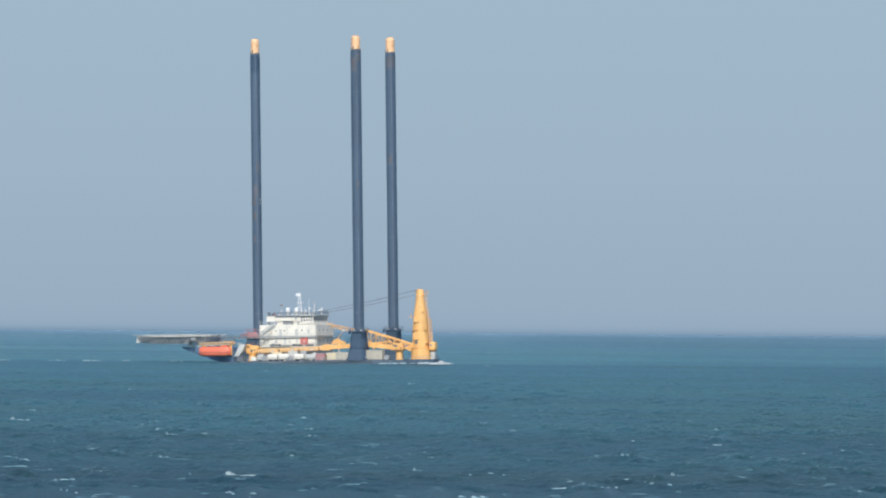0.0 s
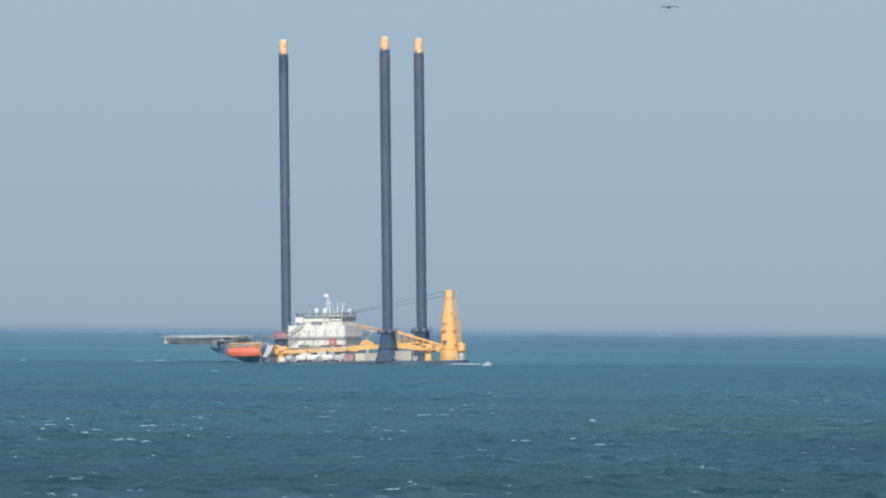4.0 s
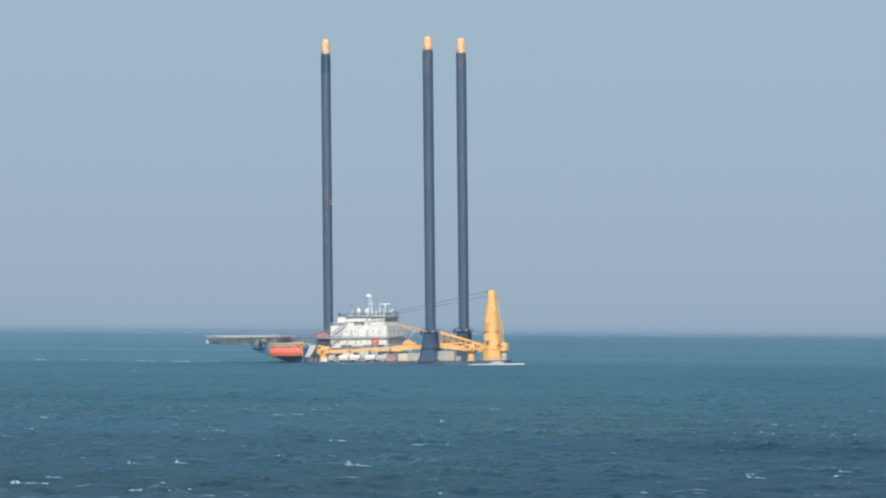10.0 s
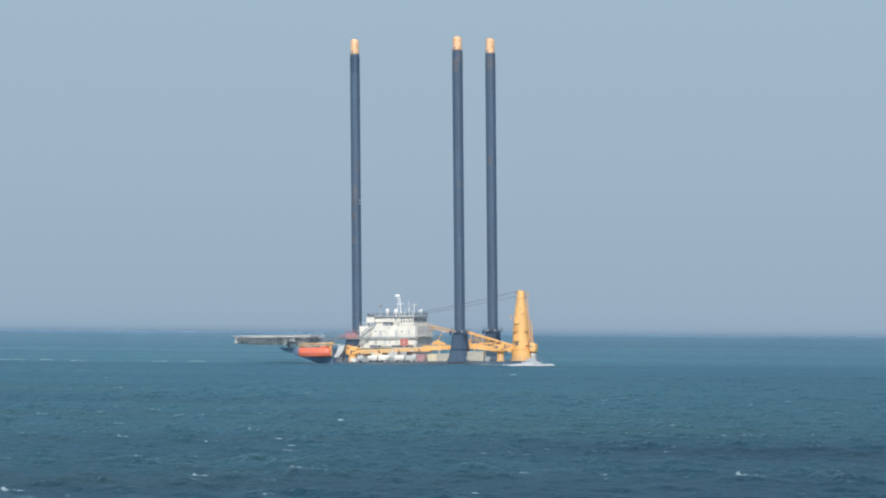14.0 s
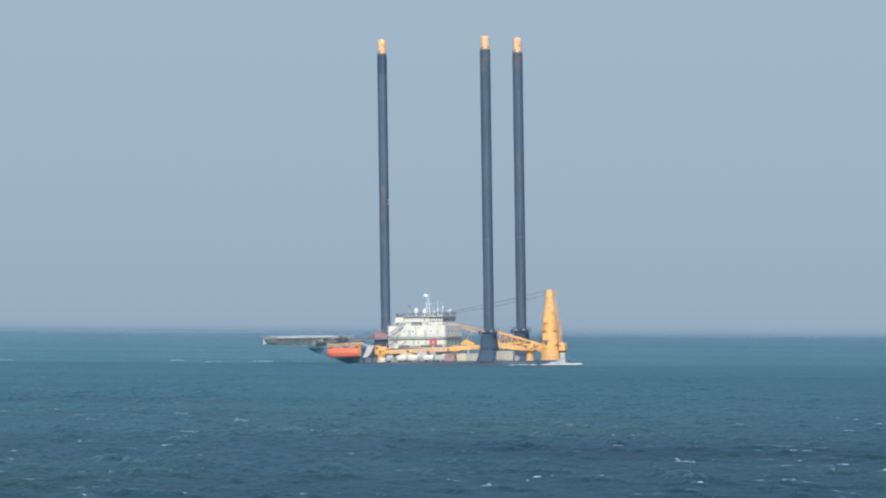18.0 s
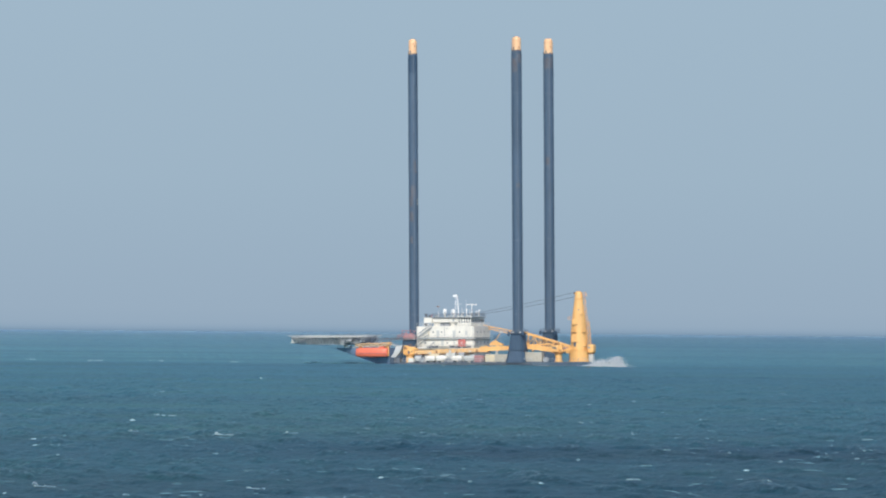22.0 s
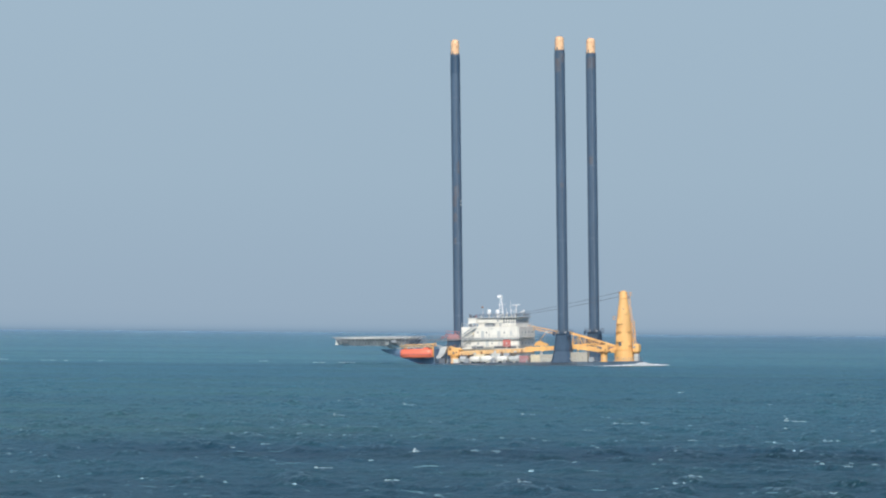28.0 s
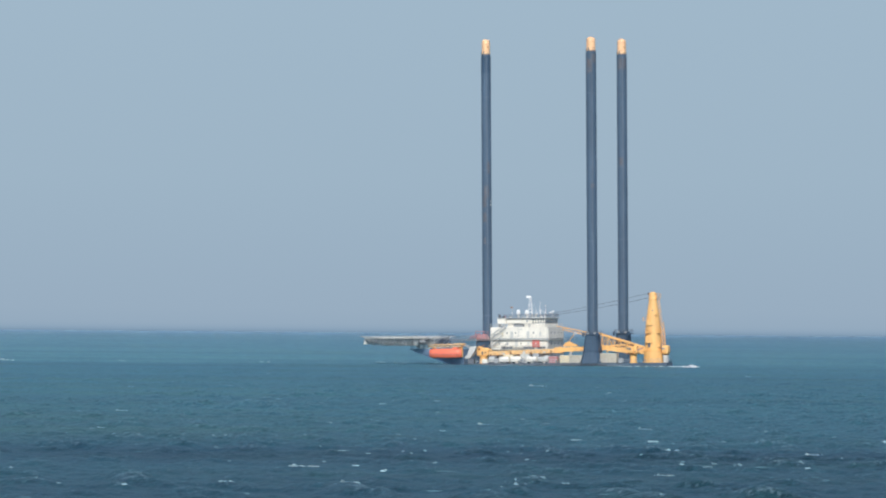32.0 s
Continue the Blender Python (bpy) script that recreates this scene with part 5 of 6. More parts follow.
def motions():
    path = [(t, between(t)) for t in TIMES]
    walk(vessel, path)
    for ob, place in RIDERS:
        walk(ob, [(t, m @ place) for t, m in path])
    walk(scanner, [(k * 0.8, pose(-16.77, -4.0, 16.5, 0, 0, 20 + (k * 0.8 - 21.7) * 180 / 2.3)) for k in range(41)])
    run = [0, 0.1, 8, 16, 24, 31.9, 32]
    walk(water, [(t, Matrix.Translation(DRIFT * t)) for t in run])
    for i, ob in enumerate(FLECKS):
        rows, beat, lag = [], 1.5 + 0.13 * i, i * 0.47
        k = 0
        times = sorted({0.0, 32.0} | {round(lag + j * beat / 2, 2) for j in range(60) if 0.2 < lag + j * beat / 2 < 31.8})
        for t in times:
            up = math.cos(2 * math.pi * (t - lag) / beat)
            rows.append((t, Matrix.Translation(DRIFT * t + Vector((0, 0, 0.05 * up - 0.026)))))
        walk(ob, rows)
    # broken water round the leading end of the hull
    for i, (pts, k, h, beat) in enumerate(((((7, -15.4, 0), (12, -12.6, 0), (15, -7.6, 0)), 46, 0.30, 2.9), (((14, -9, 0), (17, -4, 0), (19.5, -2, 0)), 40, 0.42, 2.3), (((16.5, -6, 0), (20.5, -3, 0)), 26, 0.38, 3.7), (((18.5, -4, 0), (22.5, -2.5, 0)), 20, 0.30, 4.3), (((-30, -16.4, 0), (4, -16.5, 0)), 34, 0.20, 3.1))):
        ob = splash_thing("bow_wave", "low white foam along the vessel's waterline", foam_ridge(60 + i, pts, int(k * 0.55), h * 0.75), FOAM)
        times = [0] + [round(0.4 * i + j * beat / 2, 2) for j in range(1, 40) if 0.4 * i + j * beat / 2 < 31.7] + [32]
        walk(ob, [(t, between(t) @ Matrix.Translation((0, 0, -0.16 + 0.17 * math.cos(2 * math.pi * (t - 0.4 * i) / beat)))) for t in times])

    def splash(seed_, px, width, height, rows, dense=14, y=-24.0):
        """Water thrown up beside the hull end: rows of seconds and of the share that stands above the surface."""
        ob = tagged(new("bow_spray"), "white spray thrown up at the vessel's end", "spray", "spray at the vessel's end")
        for name, me in (("foam", broken_foam(seed_, width, height, int(dense * 3.4))), ("mist", mist(seed_, width, height * (0.72 if 1.1 < height < 2.75 else 1.0), int((75 if height > 3 else 120) * width * min(3.6, height) + 60)))):
            veil = new(name, me)
            veil.parent, veil["kind"] = ob, "stuff"
        x = (px - 1077) * 0.16489 - y * 0.3638
        full = [(0, 0)] * (rows[0][0] > 0) + rows + [(32, 0)] * (rows[-1][0] < 32)
        walk(ob, [(t, between(t) @ Matrix.Translation((x, y, (f - 1) * height - 0.7 * (f == 0)))) for t, f in full])
    splash(1, 1190, 6.0, 0.9, [(0, 0.8), (1.2, 0.7), (1.9, 0.95), (2.5, 0)])
    splash(2, 1216, 5.0, 1.0, [(1.3, 0), (1.9, 0.7), (2.6, 0.5), (3.1, 0)])
    splash(3, 1219, 7.5, 2.6, [(2.3, 0), (2.7, 0.6), (3.0, 0.95), (3.4, 1.0), (4.0, 0.5), (4.6, 0)], 34)
    splash(4, 1160, 12.0, 1.9, [(4.6, 0), (5.5, 0.8), (6.1, 0.95), (6.7, 0.3), (7.2, 0)], 34)
    splash(5, 1272, 4.0, 0.6, [(5.0, 0), (5.6, 0.8), (6.2, 0.9), (6.8, 0)], 10)
    splash(6, 1185, 13.0, 0.9, [(6.2, 0), (7.0, 0.9), (7.7, 0.3), (8.2, 0)], 24)
    splash(22, 1215, 10.5, 0.7, [(7.2, 0), (8.0, 1.0), (8.5, 0.6), (9.0, 0)], 24)
    splash(23, 1192, 10.5, 1.2, [(8.2, 0), (9.0, 1.0), (9.5, 0.5), (10.0, 0)], 26)
    splash(7, 1162, 16.0, 1.2, [(9.2, 0), (10.0, 1.0), (10.6, 0.5), (11.1, 0)], 34)
    splash(24, 1158, 21.0, 0.9, [(10.2, 0), (11.0, 1.0), (11.6, 0.4), (12.1, 0)], 26)
    splash(8, 1200, 11.0, 2.7, [(11.3, 0), (12.0, 0.95), (12.4, 0.5), (12.9, 0)], 26)
    splash(25, 1183, 10.7, 2.7, [(12.3, 0), (13.0, 0.95), (13.4, 0.5), (13.9, 0)], 26)
    splash(9, 1168, 15.0, 2.6, [(13.2, 0), (14.0, 0.95), (14.6, 0.4), (15.3, 0)], 36)
    splash(10, 1172, 17.0, 1.0, [(15.9, 0), (16.6, 0.9), (17.1, 0.9), (17.7, 0)], 30)
    splash(26, 1196, 8.0, 3.1, [(16.0, 0), (16.6, 0.9), (17.0, 0.5), (17.4, 0)], 2)
    splash(11, 1170, 10.5, 2.1, [(17.3, 0), (18.0, 0.95), (18.5, 0.5), (19.0, 0)], 26)
    splash(12, 1148, 18.0, 1.6, [(18.3, 0), (19.0, 1.0), (19.6, 0.4), (20.1, 0)], 40)
    splash(27, 1162, 11.0, 1.6, [(19.2, 0), (20.0, 1.0), (20.5, 0.4), (21.0, 0)], 26)
    splash(13, 1201, 5.5, 1.9, [(20.5, 0), (21.0, 0.95), (21.3, 0.6), (21.7, 0)], 22)
    splash(14, 1209, 14.5, 3.1, [(20.9, 0), (21.2, 0.45), (21.5, 1.0), (21.8, 0.95), (22.1, 0.8), (22.6, 0.35), (23.1, 0)], 26)
    splash(15, 1181, 15.5, 1.7, [(22.2, 0), (23.0, 0.95), (23.5, 0.5), (24.0, 0)], 32)
    splash(28, 1177, 14.5, 2.5, [(23.2, 0), (24.0, 0.95), (24.5, 0.4), (25.0, 0)], 38)
    splash(16, 1182, 14.5, 1.3, [(24.2, 0), (25.0, 1.0), (25.7, 0.7), (26.4, 0)], 34)
    splash(17, 1180, 14.5, 1.2, [(26.5, 0), (27.4, 0.9), (28.0, 1.0), (28.5, 0)], 34)
    splash(18, 1170, 20.0, 1.9, [(28.2, 0), (28.9, 1.0), (29.3, 0.7), (29.8, 0)], 46)
    splash(29, 1196, 7.0, 2.4, [(28.3, 0), (28.9, 1.0), (29.2, 0.8), (29.7, 0)], 26)
    splash(19, 1180, 17.0, 1.0, [(29.1, 0), (29.9, 1.0), (30.4, 0.8), (31.0, 0)], 32)
    splash(20, 1200, 9.0, 1.5, [(30.3, 0), (31.0, 0.95), (31.5, 0.5), (32, 0.05)], 20)
    splash(21, 1213, 5.0, 0.6, [(31.2, 0), (32, 0.9)], 9)

    # breaking crests
    def crest(t, x, y, width):
        ob = new("whitecap", CAPS[int(abs(x * 7.3 + y)) % len(CAPS)])
        tagged(ob, "white breaking wave crest on the open sea", "wave crest", "whitecaps")
        ob.scale = (width, 1.0, min(1.1, 0.25 + 0.4 * width) * max(1.0, 0.5 + y / 1200))
        gx, gy = np.meshgrid(np.linspace(-1.2, 1.2, 9), np.linspace(-7, 7, 29))
        rise_ = sea_height(x + gx - DRIFT.x * t, y + gy - DRIFT.y * t) - 0.10 * np.abs(gx) - 0.015 * np.abs(gy)
        at = int(np.argmax(rise_))
        x, y = x + float(gx.flat[at]), y + float(gy.flat[at])
        z = float(sea_height(x - DRIFT.x * t, y - DRIFT.y * t))
        steps = [(t - 0.9, -0.7), (t - 0.45, -0.12), (t, 0.0), (t + 0.35, -0.06), (t + 0.9, -0.7)]
        path_ = [(a, h) for a, h in steps if 0 <= a <= 32]
        path_ = ([(0, path_[0][1])] if path_[0][0] > 0 else []) + path_ + ([(32, path_[-1][1])] if path_[-1][0] < 32 else [])
        walk(ob, [(a, Matrix.Translation((x + DRIFT.x * (a - t), y + DRIFT.y * (a - t), z + h))) for a, h in path_])
    crest(0, -49.8, 631, 2.35)
    crest(0, -52.7, 910, 0.89)
    crest(0, -5.7, 1021, 1.80)
    crest(0, 6.0, 642, 0.88)
    crest(0, 29.6, 609, 0.96)
    crest(0, 36.4, 516, 0.91)
    crest(0, -15.7, 411, 2.42)
    crest(0, -2.1, 446, 0.88)
    crest(0, -28.2, 566, 1.00)
    crest(0, 18.6, 439, 0.86)
    crest(1, -19.7, 413, 0.81)
    crest(1, -14.2, 422, 1.24)
    crest(1, -19.6, 512, 0.80)
    crest(1, -7.3, 1003, 1.57)
    crest(1, 10.5, 542, 0.64)
    crest(1, 82.5, 1630, 2.88)
    crest(1, 5.0, 582, 0.80)
    crest(1, 19.9, 437, 0.86)
    crest(1, 32.5, 410, 0.81)
    crest(1, -36.5, 607, 0.83)
    crest(2, -37.2, 690, 0.95)
    crest(2, -45.2, 607, 3.57)
    crest(2, -15.5, 577, 0.91)
    crest(2, -30.7, 506, 1.19)
    crest(2, -4.7, 492, 0.68)
    crest(2, 5.5, 667, 0.79)
    crest(2, 28.5, 651, 1.02)
    crest(2, 6.1, 439, 0.86)
    crest(2, -22.4, 414, 0.81)
    crest(2, 24.0, 461, 0.91)
    crest(2, 27.2, 419, 0.58)
    crest(3, 40.3, 1026, 2.01)
    crest(3, -41.7, 628, 0.74)
    crest(3, -17.9, 397, 1.40)
    crest(3, 12.3, 428, 1.26)
    crest(3, 9.2, 426, 0.75)
    crest(3, -30.8, 508, 0.80)
    crest(3, 21.1, 406, 0.48)
    crest(3, 0.0, 653, 0.64)
    crest(3, -18.3, 703, 1.52)
    crest(3, 15.0, 543, 0.64)
    crest(6, -39.9, 576, 0.68)
    crest(6, -27.3, 512, 0.80)
    crest(6, -8.2, 672, 0.92)
    crest(6, -8.2, 763, 1.05)
    crest(6, -6.6, 400, 1.18)
    crest(6, 25.0, 404, 2.38)
    crest(6, -30.0, 443, 1.74)
    crest(6, 0.2, 983, 1.35)
    crest(6, -5.8, 463, 1.09)
    crest(7, -20.8, 674, 2.38)
    crest(7, -12.4, 541, 1.38)
    crest(7, -33.0, 505, 0.89)
    crest(7, -6.1, 461, 0.63)
    crest(7, 5.1, 425, 0.83)
    crest(7, 21.2, 409, 1.61)
    crest(7, 24.1, 421, 1.07)
    crest(7, -3.6, 562, 0.55)
    crest(7, -15.6, 391, 1.92)
    crest(7, 24.0, 487, 0.48)
    crest(7, 37.3, 930, 1.46)
    crest(8, -29.4, 448, 1.41)
    crest(8, -23.9, 453, 0.80)
    crest(8, -9.0, 444, 0.70)
    crest(8, 4.7, 420, 0.49)
    crest(8, 16.8, 720, 1.13)
    crest(8, 34.5, 527, 1.45)
    crest(8, -13.7, 519, 1.63)
    crest(8, -35.3, 659, 0.91)
    crest(8, 36.8, 603, 1.07)
    crest(8, -22.0, 384, 1.51)
    crest(9, -27.7, 707, 1.25)
    crest(9, 3.2, 426, 0.84)
    crest(9, 20.2, 655, 2.31)
    crest(9, 37.1, 516, 0.91)
    crest(9, -6.4, 561, 0.99)
    crest(9, -22.4, 424, 0.75)
    crest(9, -9.4, 530, 1.14)
    crest(9, 29.5, 1189, 1.63)
    crest(10, -30.5, 396, 2.33)
    crest(10, -28.1, 402, 0.95)
    crest(10, -25.9, 456, 0.99)
    crest(10, -21.7, 445, 1.14)
    crest(10, -6.0, 442, 1.73)
    crest(10, 6.9, 737, 1.01)
    crest(10, 24.1, 425, 1.25)
    crest(10, 32.6, 440, 0.95)
    crest(10, -18.7, 517, 0.51)
    crest(11, -7.4, 430, 1.27)
    crest(11, 25.4, 523, 1.13)
    crest(11, 15.2, 500, 0.49)
    crest(11, 30.3, 438, 0.60)
    crest(11, -27.5, 450, 1.06)
    crest(11, 25.6, 614, 0.96)
    crest(11, 25.4, 416, 0.98)
    crest(11, -20.9, 561, 1.32)
    crest(11, 31.4, 727, 0.71)
    crest(11, -9.5, 539, 1.27)
    crest(12, -23.5, 373, 1.83)
    crest(12, -8.9, 552, 1.41)
    crest(12, 31.8, 613, 1.45)
    crest(12, 34.9, 543, 0.75)
    crest(12, 14.0, 504, 1.39)
    crest(12, 15.6, 445, 1.57)
    crest(12, -16.3, 392, 0.77)
    crest(12, -32.7, 435, 0.43)
    crest(13, -31.0, 576, 2.26)
    crest(13, -15.1, 684, 1.75)
    crest(13, -41.2, 657, 0.90)
    crest(13, 21.7, 509, 1.80)
    crest(13, 43.0, 733, 1.44)
    crest(13, -8.2, 636, 0.75)
    crest(13, -18.3, 570, 1.12)
    crest(13, 25.8, 438, 1.12)
    crest(14, -14.1, 491, 0.77)
    crest(14, -11.1, 439, 1.03)
    crest(14, -32.7, 559, 1.10)
    crest(14, -35.3, 617, 0.97)
    crest(14, -20.3, 575, 1.02)
    crest(14, -50.2, 688, 1.22)
    crest(14, 21.0, 511, 0.60)
    crest(14, -18.8, 422, 1.24)
    crest(14, 24.8, 433, 1.28)
    crest(14, 6.6, 441, 0.78)
    crest(14, -30.3, 386, 1.89)
    crest(17, -37.5, 487, 0.86)
    crest(17, -34.5, 443, 0.78)
    crest(17, -28.1, 678, 1.07)
    crest(17, -25.2, 675, 0.93)
    crest(17, -8.0, 392, 0.69)
    crest(17, -15.2, 419, 1.48)
    crest(17, -5.6, 559, 1.10)
    crest(17, 17.5, 716, 0.70)
    crest(17, 28.4, 399, 1.33)
    crest(17, -22.9, 395, 0.78)
    crest(17, -23.7, 509, 1.10)
    crest(18, -41.8, 645, 1.01)
    crest(18, -30.9, 669, 1.31)
    crest(18, -22.5, 647, 1.40)
    crest(18, 2.7, 404, 1.59)
    crest(18, -33.8, 427, 0.59)
    crest(18, 17.5, 514, 0.81)
    crest(18, -26.4, 578, 1.59)
    crest(18, 35.6, 634, 0.87)
    crest(18, 21.0, 471, 1.39)
    crest(19, -36.4, 460, 2.26)
    crest(19, -7.2, 528, 1.35)
    crest(19, -50.6, 634, 1.62)
    crest(19, -34.5, 611, 2.40)
    crest(19, -27.7, 569, 1.34)
    crest(19, 18.9, 465, 0.73)
    crest(19, 24.8, 421, 0.83)
    crest(19, 42.4, 640, 0.75)
    crest(19, 27.0, 415, 1.22)
    crest(20, -19.9, 724, 1.42)
    crest(20, -6.7, 731, 1.43)
    crest(20, 14.1, 659, 1.17)
    crest(20, -43.6, 566, 0.78)
    crest(20, -23.2, 600, 0.82)
    crest(20, 24.0, 851, 1.34)
    crest(20, -18.3, 570, 1.34)
    crest(20, 22.7, 422, 0.99)
    crest(20, -28.0, 415, 0.57)
    crest(20, -3.0, 525, 0.72)
    crest(20, 12.1, 424, 1.33)
    crest(21, -21.7, 732, 2.44)
    crest(21, -23.9, 731, 1.15)
    crest(21, -32.3, 661, 1.56)
    crest(21, -9.4, 396, 1.71)
    crest(21, 2.6, 408, 0.96)
    crest(21, 24.6, 668, 1.05)
    crest(21, -1.1, 667, 1.31)
    crest(21, 29.4, 398, 1.17)
    crest(21, 1.0, 536, 0.63)
    crest(21, -36.7, 529, 0.73)
    crest(22, -34.4, 671, 2.24)
    crest(22, -21.4, 561, 1.98)
    crest(22, -32.4, 564, 0.89)
    crest(22, -13.4, 391, 1.08)
    crest(22, -3.9, 662, 0.91)
    crest(22, -15.5, 566, 1.33)
    crest(22, 10.0, 696, 0.68)
    crest(22, 19.8, 588, 0.81)
    crest(22, 30.9, 674, 0.79)
    crest(22, -37.0, 1094, 2.15)
    crest(22, -28.2, 386, 1.36)
    crest(23, 2.5, 614, 0.84)
    crest(23, 7.3, 715, 0.98)
    crest(23, 25.2, 550, 1.40)
    crest(23, -16.6, 597, 1.29)
    crest(23, 53.4, 838, 0.99)
    crest(23, 14.5, 671, 0.92)
    crest(23, 30.5, 410, 0.97)
    crest(23, -28.3, 521, 1.02)
    crest(24, 10.8, 409, 1.36)
    crest(24, -23.1, 443, 1.13)
    crest(24, -1.7, 609, 0.60)
    crest(24, -5.7, 644, 0.88)
    crest(24, 34.8, 577, 2.83)
    crest(24, -30.7, 413, 0.81)
    crest(24, -34.7, 490, 0.58)
    crest(24, -9.6, 707, 0.83)
    crest(24, 16.4, 514, 1.11)
    crest(24, 23.9, 503, 0.49)
    crest(24, -7.7, 493, 0.68)
    crest(25, 33.8, 466, 0.91)
    crest(25, -24.0, 415, 0.81)
    crest(25, -22.4, 530, 1.25)
    crest(25, -28.4, 720, 0.57)
    crest(25, -17.6, 653, 1.15)
    crest(25, 12.0, 634, 0.87)
    crest(25, 30.7, 487, 1.15)
    crest(25, 43.7, 765, 0.75)
    crest(25, -18.9, 493, 0.87)
    crest(25, 4.6, 499, 0.59)
    crest(28, 19.5, 637, 1.38)
    crest(28, -4.8, 760, 1.64)
    crest(28, -2.3, 507, 1.79)
    crest(28, -9.8, 439, 1.29)
    crest(28, -14.1, 669, 1.18)
    crest(28, 10.7, 709, 1.67)
    crest(28, 43.0, 665, 2.35)
    crest(28, 37.6, 609, 1.32)
    crest(28, 5.8, 390, 0.84)
    crest(29, -39.5, 556, 0.76)
    crest(29, -11.0, 423, 0.75)
    crest(29, -31.0, 455, 0.98)
    crest(29, 11.9, 474, 1.67)
    crest(29, 19.2, 433, 1.28)
    crest(29, 3.9, 697, 0.82)
    crest(29, -12.5, 751, 0.88)
    crest(29, -22.8, 498, 0.88)
    crest(29, 38.1, 762, 1.20)
    crest(29, -26.5, 417, 0.74)
    crest(29, -32.8, 551, 0.76)
    crest(29, -16.3, 560, 1.10)
    crest(30, -30.0, 673, 1.32)
    crest(30, -18.7, 425, 1.50)
    crest(30, -28.5, 509, 1.30)
    crest(30, -0.7, 443, 1.57)
    crest(30, -22.5, 426, 1.09)
    crest(30, -32.5, 418, 0.57)
    crest(30, -19.6, 391, 0.61)
    crest(30, -35.1, 627, 1.36)
    crest(30, -23.1, 1104, 3.90)
    crest(30, 10.8, 753, 1.18)
    crest(30, 30.2, 487, 1.43)
    crest(31, 6.7, 737, 2.46)
    crest(31, -17.6, 421, 2.07)
    crest(31, -15.6, 413, 0.97)
    crest(31, -44.3, 678, 1.33)
    crest(31, -28.8, 694, 1.23)
    crest(31, 28.4, 600, 1.30)
    crest(31, -11.1, 584, 0.92)
    crest(31, 37.1, 489, 0.77)
    crest(31, -22.1, 423, 0.83)
    crest(31, 5.9, 649, 1.02)
    crest(31, 31.6, 443, 1.74)
    crest(31, -17.3, 642, 1.39)
    crest(32, -42.3, 722, 1.28)
    crest(32, -38.1, 597, 0.70)
    crest(32, -10.4, 447, 2.02)
    crest(32, 17.2, 1019, 2.80)
    crest(32, 22.6, 610, 1.32)
    crest(32, 34.4, 485, 1.43)
    crest(32, -35.0, 445, 0.87)
    crest(32, 18.2, 431, 1.27)
    crest(32, -7.4, 385, 0.98)
    crest(32, 4.9, 641, 2.14)
    luck = random.Random(5)
    for t in (4.1, 4.8, 15.1, 15.9, 26.1, 26.9):
        for i in range(4):
            d = 118890 / (24 + luck.uniform(110, 320))
            crest(t + luck.uniform(-0.2, 0.2), luck.uniform(-0.08, 0.08) * d, d, luck.uniform(0.35, 1.2))

    # low surf along the edge of the bank, rising and falling by turns
    for k in range(17):
        r_ = random.Random(300 + k)
        t, places = 2.0 * k, []
        for i in range(7):
            x, y, w = r_.uniform(-128, -62 + 2.0 * t), r_.uniform(1512, 1552), r_.uniform(1.5, 5.0)
            for q in range(14):
                f = r_.uniform(-0.5, 0.5)
                places.append(Matrix.Translation((x + f * w, y + r_.gauss(0, 1.0), 0.12 * (1 - 2 * abs(f)))) @ Matrix.Diagonal((w * 0.06, 0.5, r_.uniform(0.06, 0.16), 1)))
        ob = tagged(new("bank_surf", lumps("bank_surf", places, FOAM, r_)), "low white surf along the edge of a shoal", "surf", kind="stuff")
        steps = [(t - 1.6, -0.8), (t - 0.5, 0.05), (t + 0.5, 0.05), (t + 1.6, -0.8)]
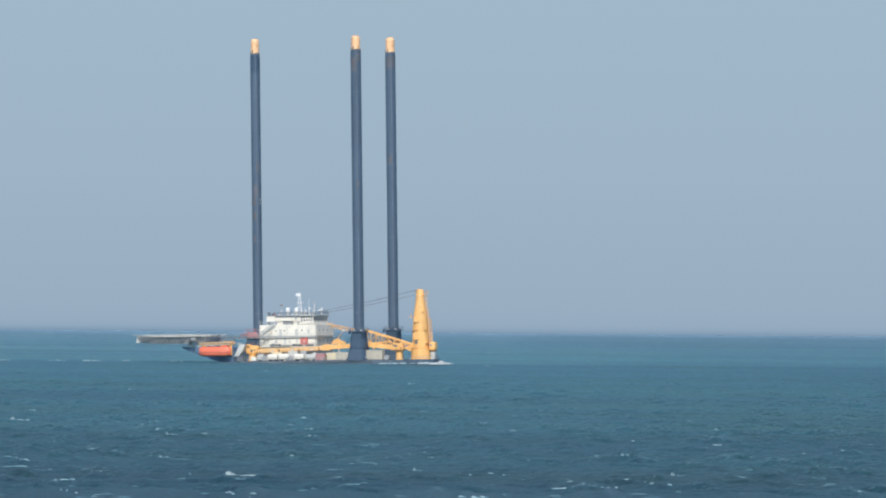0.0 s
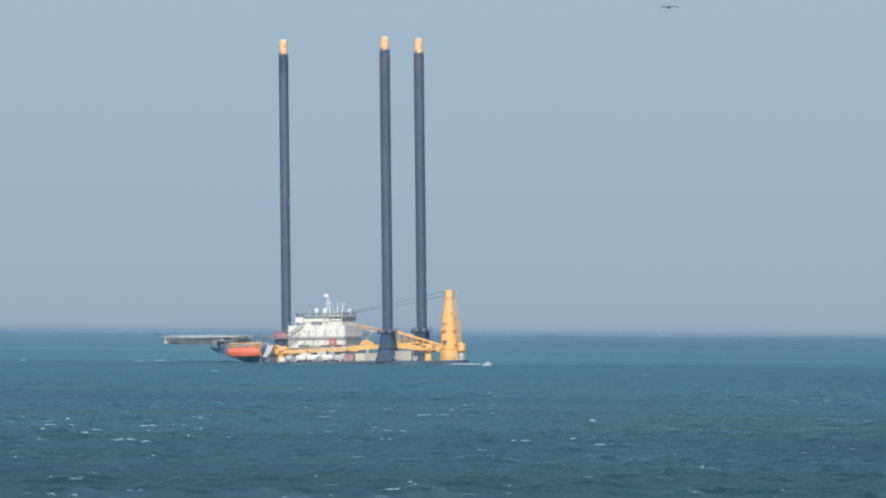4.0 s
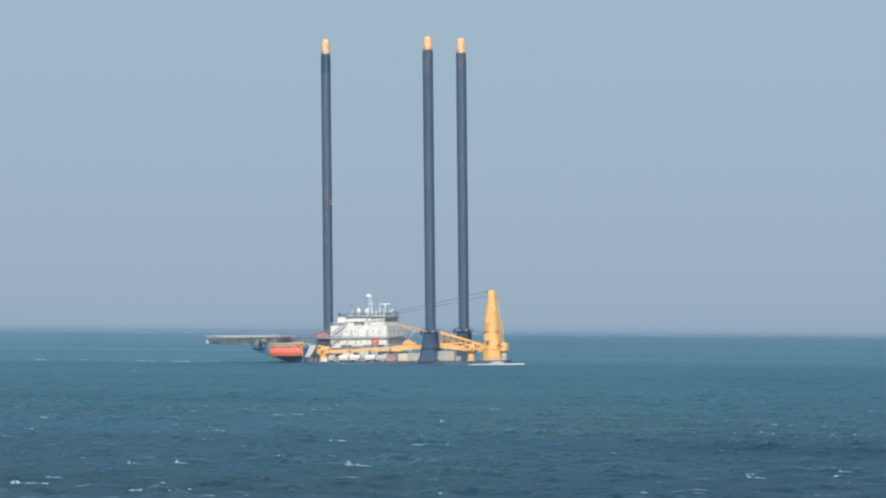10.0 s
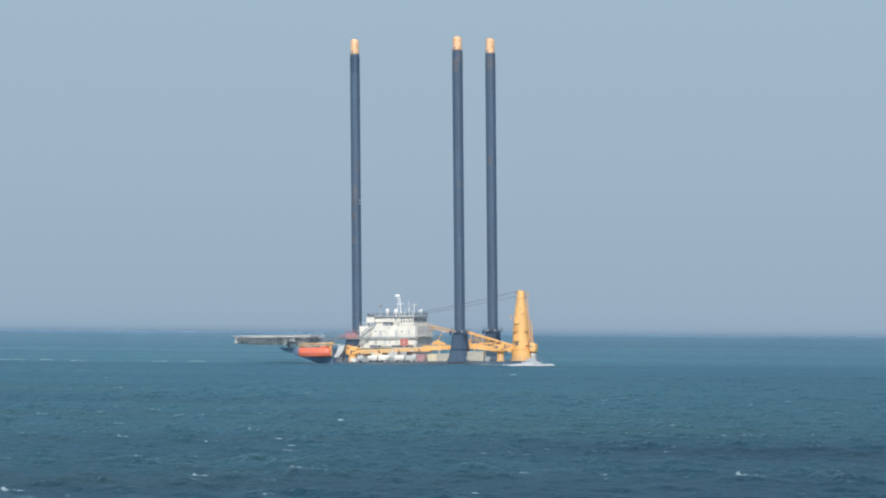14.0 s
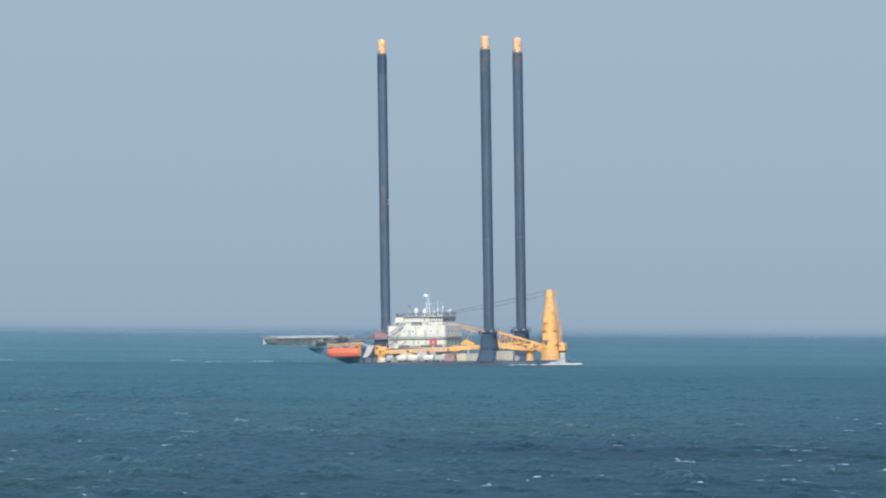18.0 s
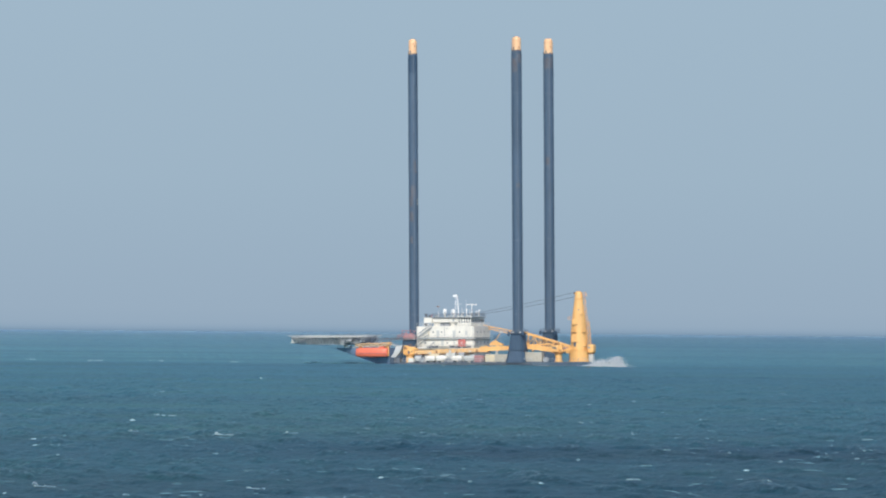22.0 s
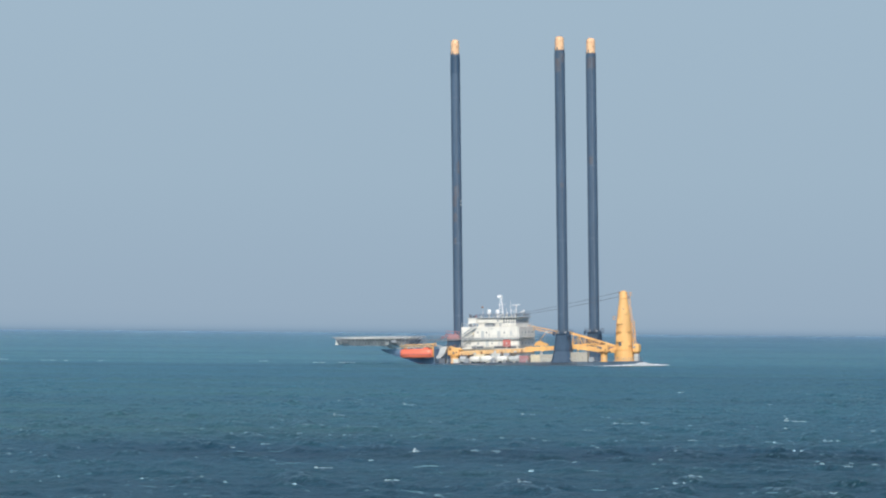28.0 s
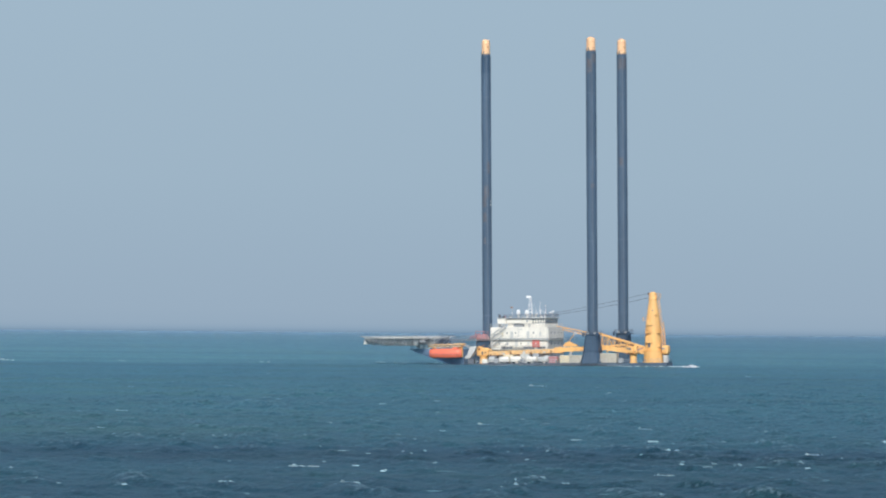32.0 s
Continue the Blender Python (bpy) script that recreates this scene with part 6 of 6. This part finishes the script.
        path_ = [(a, h) for a, h in steps if 0 <= a <= 32]
        path_ = ([(0, path_[0][1])] if path_[0][0] > 0 else []) + path_ + ([(32, path_[-1][1])] if path_[-1][0] < 32 else [])
        walk(ob, [(a, Matrix.Translation((DRIFT.x * 0.2 * (a - t), 0, h))) for a, h in path_])

    # one gull crosses high and climbs away, one banks low over the water, one glides far out
    walk(gull, [(t, pose(*p, 0, -14, 58)) for t, p in [(0, (112, 358, 33)), (3.3, (31.15, 360, 33.01)), (3.4, (28.74, 360, 32.43)), (3.5, (26.33, 360, 31.97)), (3.7, (21.68, 360, 31.85)), (4.3, (7.92, 362, 36.52)), (6, (-30, 370, 70)), (32, (-600, 500, 140))]])
    walk(low_gull, [(t, pose(*p, 70 if t > 2.2 else 10, -12, 20)) for t, p in [(0, (29.88, 345, 7.76)), (1.9, (-0.1, 343, 5.7)), (2.4, (-8.0, 342, 5.15)), (2.7, (-12.69, 340, 4.63)), (2.8, (-13.74, 340, 4.55)), (2.9, (-15.85, 340, 4.08)), (3, (-17.0, 340, 3.82)), (3.1, (-18.69, 340, 3.39)), (3.2, (-20.76, 340, 2.77)), (3.3, (-22.26, 340, 2.3)), (3.4, (-24.8, 340, 1.54)), (3.5, (-26.03, 340, 1.15)), (3.8, (-31.5, 336, 1.0)), (6, (-110, 300, 5)), (32, (-500, 100, 30))]])
    walk(far_gull, [(t, pose(*p, 35, -10, 4)) for t, p in [(0, (520, 1150, 60)), (18.3, (91.54, 1100, 8.73)), (18.6, (84.96, 1100, 6.86)), (18.8, (80.65, 1100, 5.8)), (19, (76.34, 1100, 4.62)), (19.2, (72.15, 1100, 3.57)), (19.5, (64.77, 1098, 1.03)), (19.9, (55.06, 1092, 0.67)), (20.2, (50, 1091.5, 0.1)), (21, (47, 1091, -0.4)), (32, (30, 1086, -0.4))]])
    for s, ob in WINGS:
        walk(ob, [(t / 5, pose(0, 0, 0, s * (2 + 36 * math.cos(math.pi * (t - 16.6))), 0, 0)) for t in range(161)])


motions()
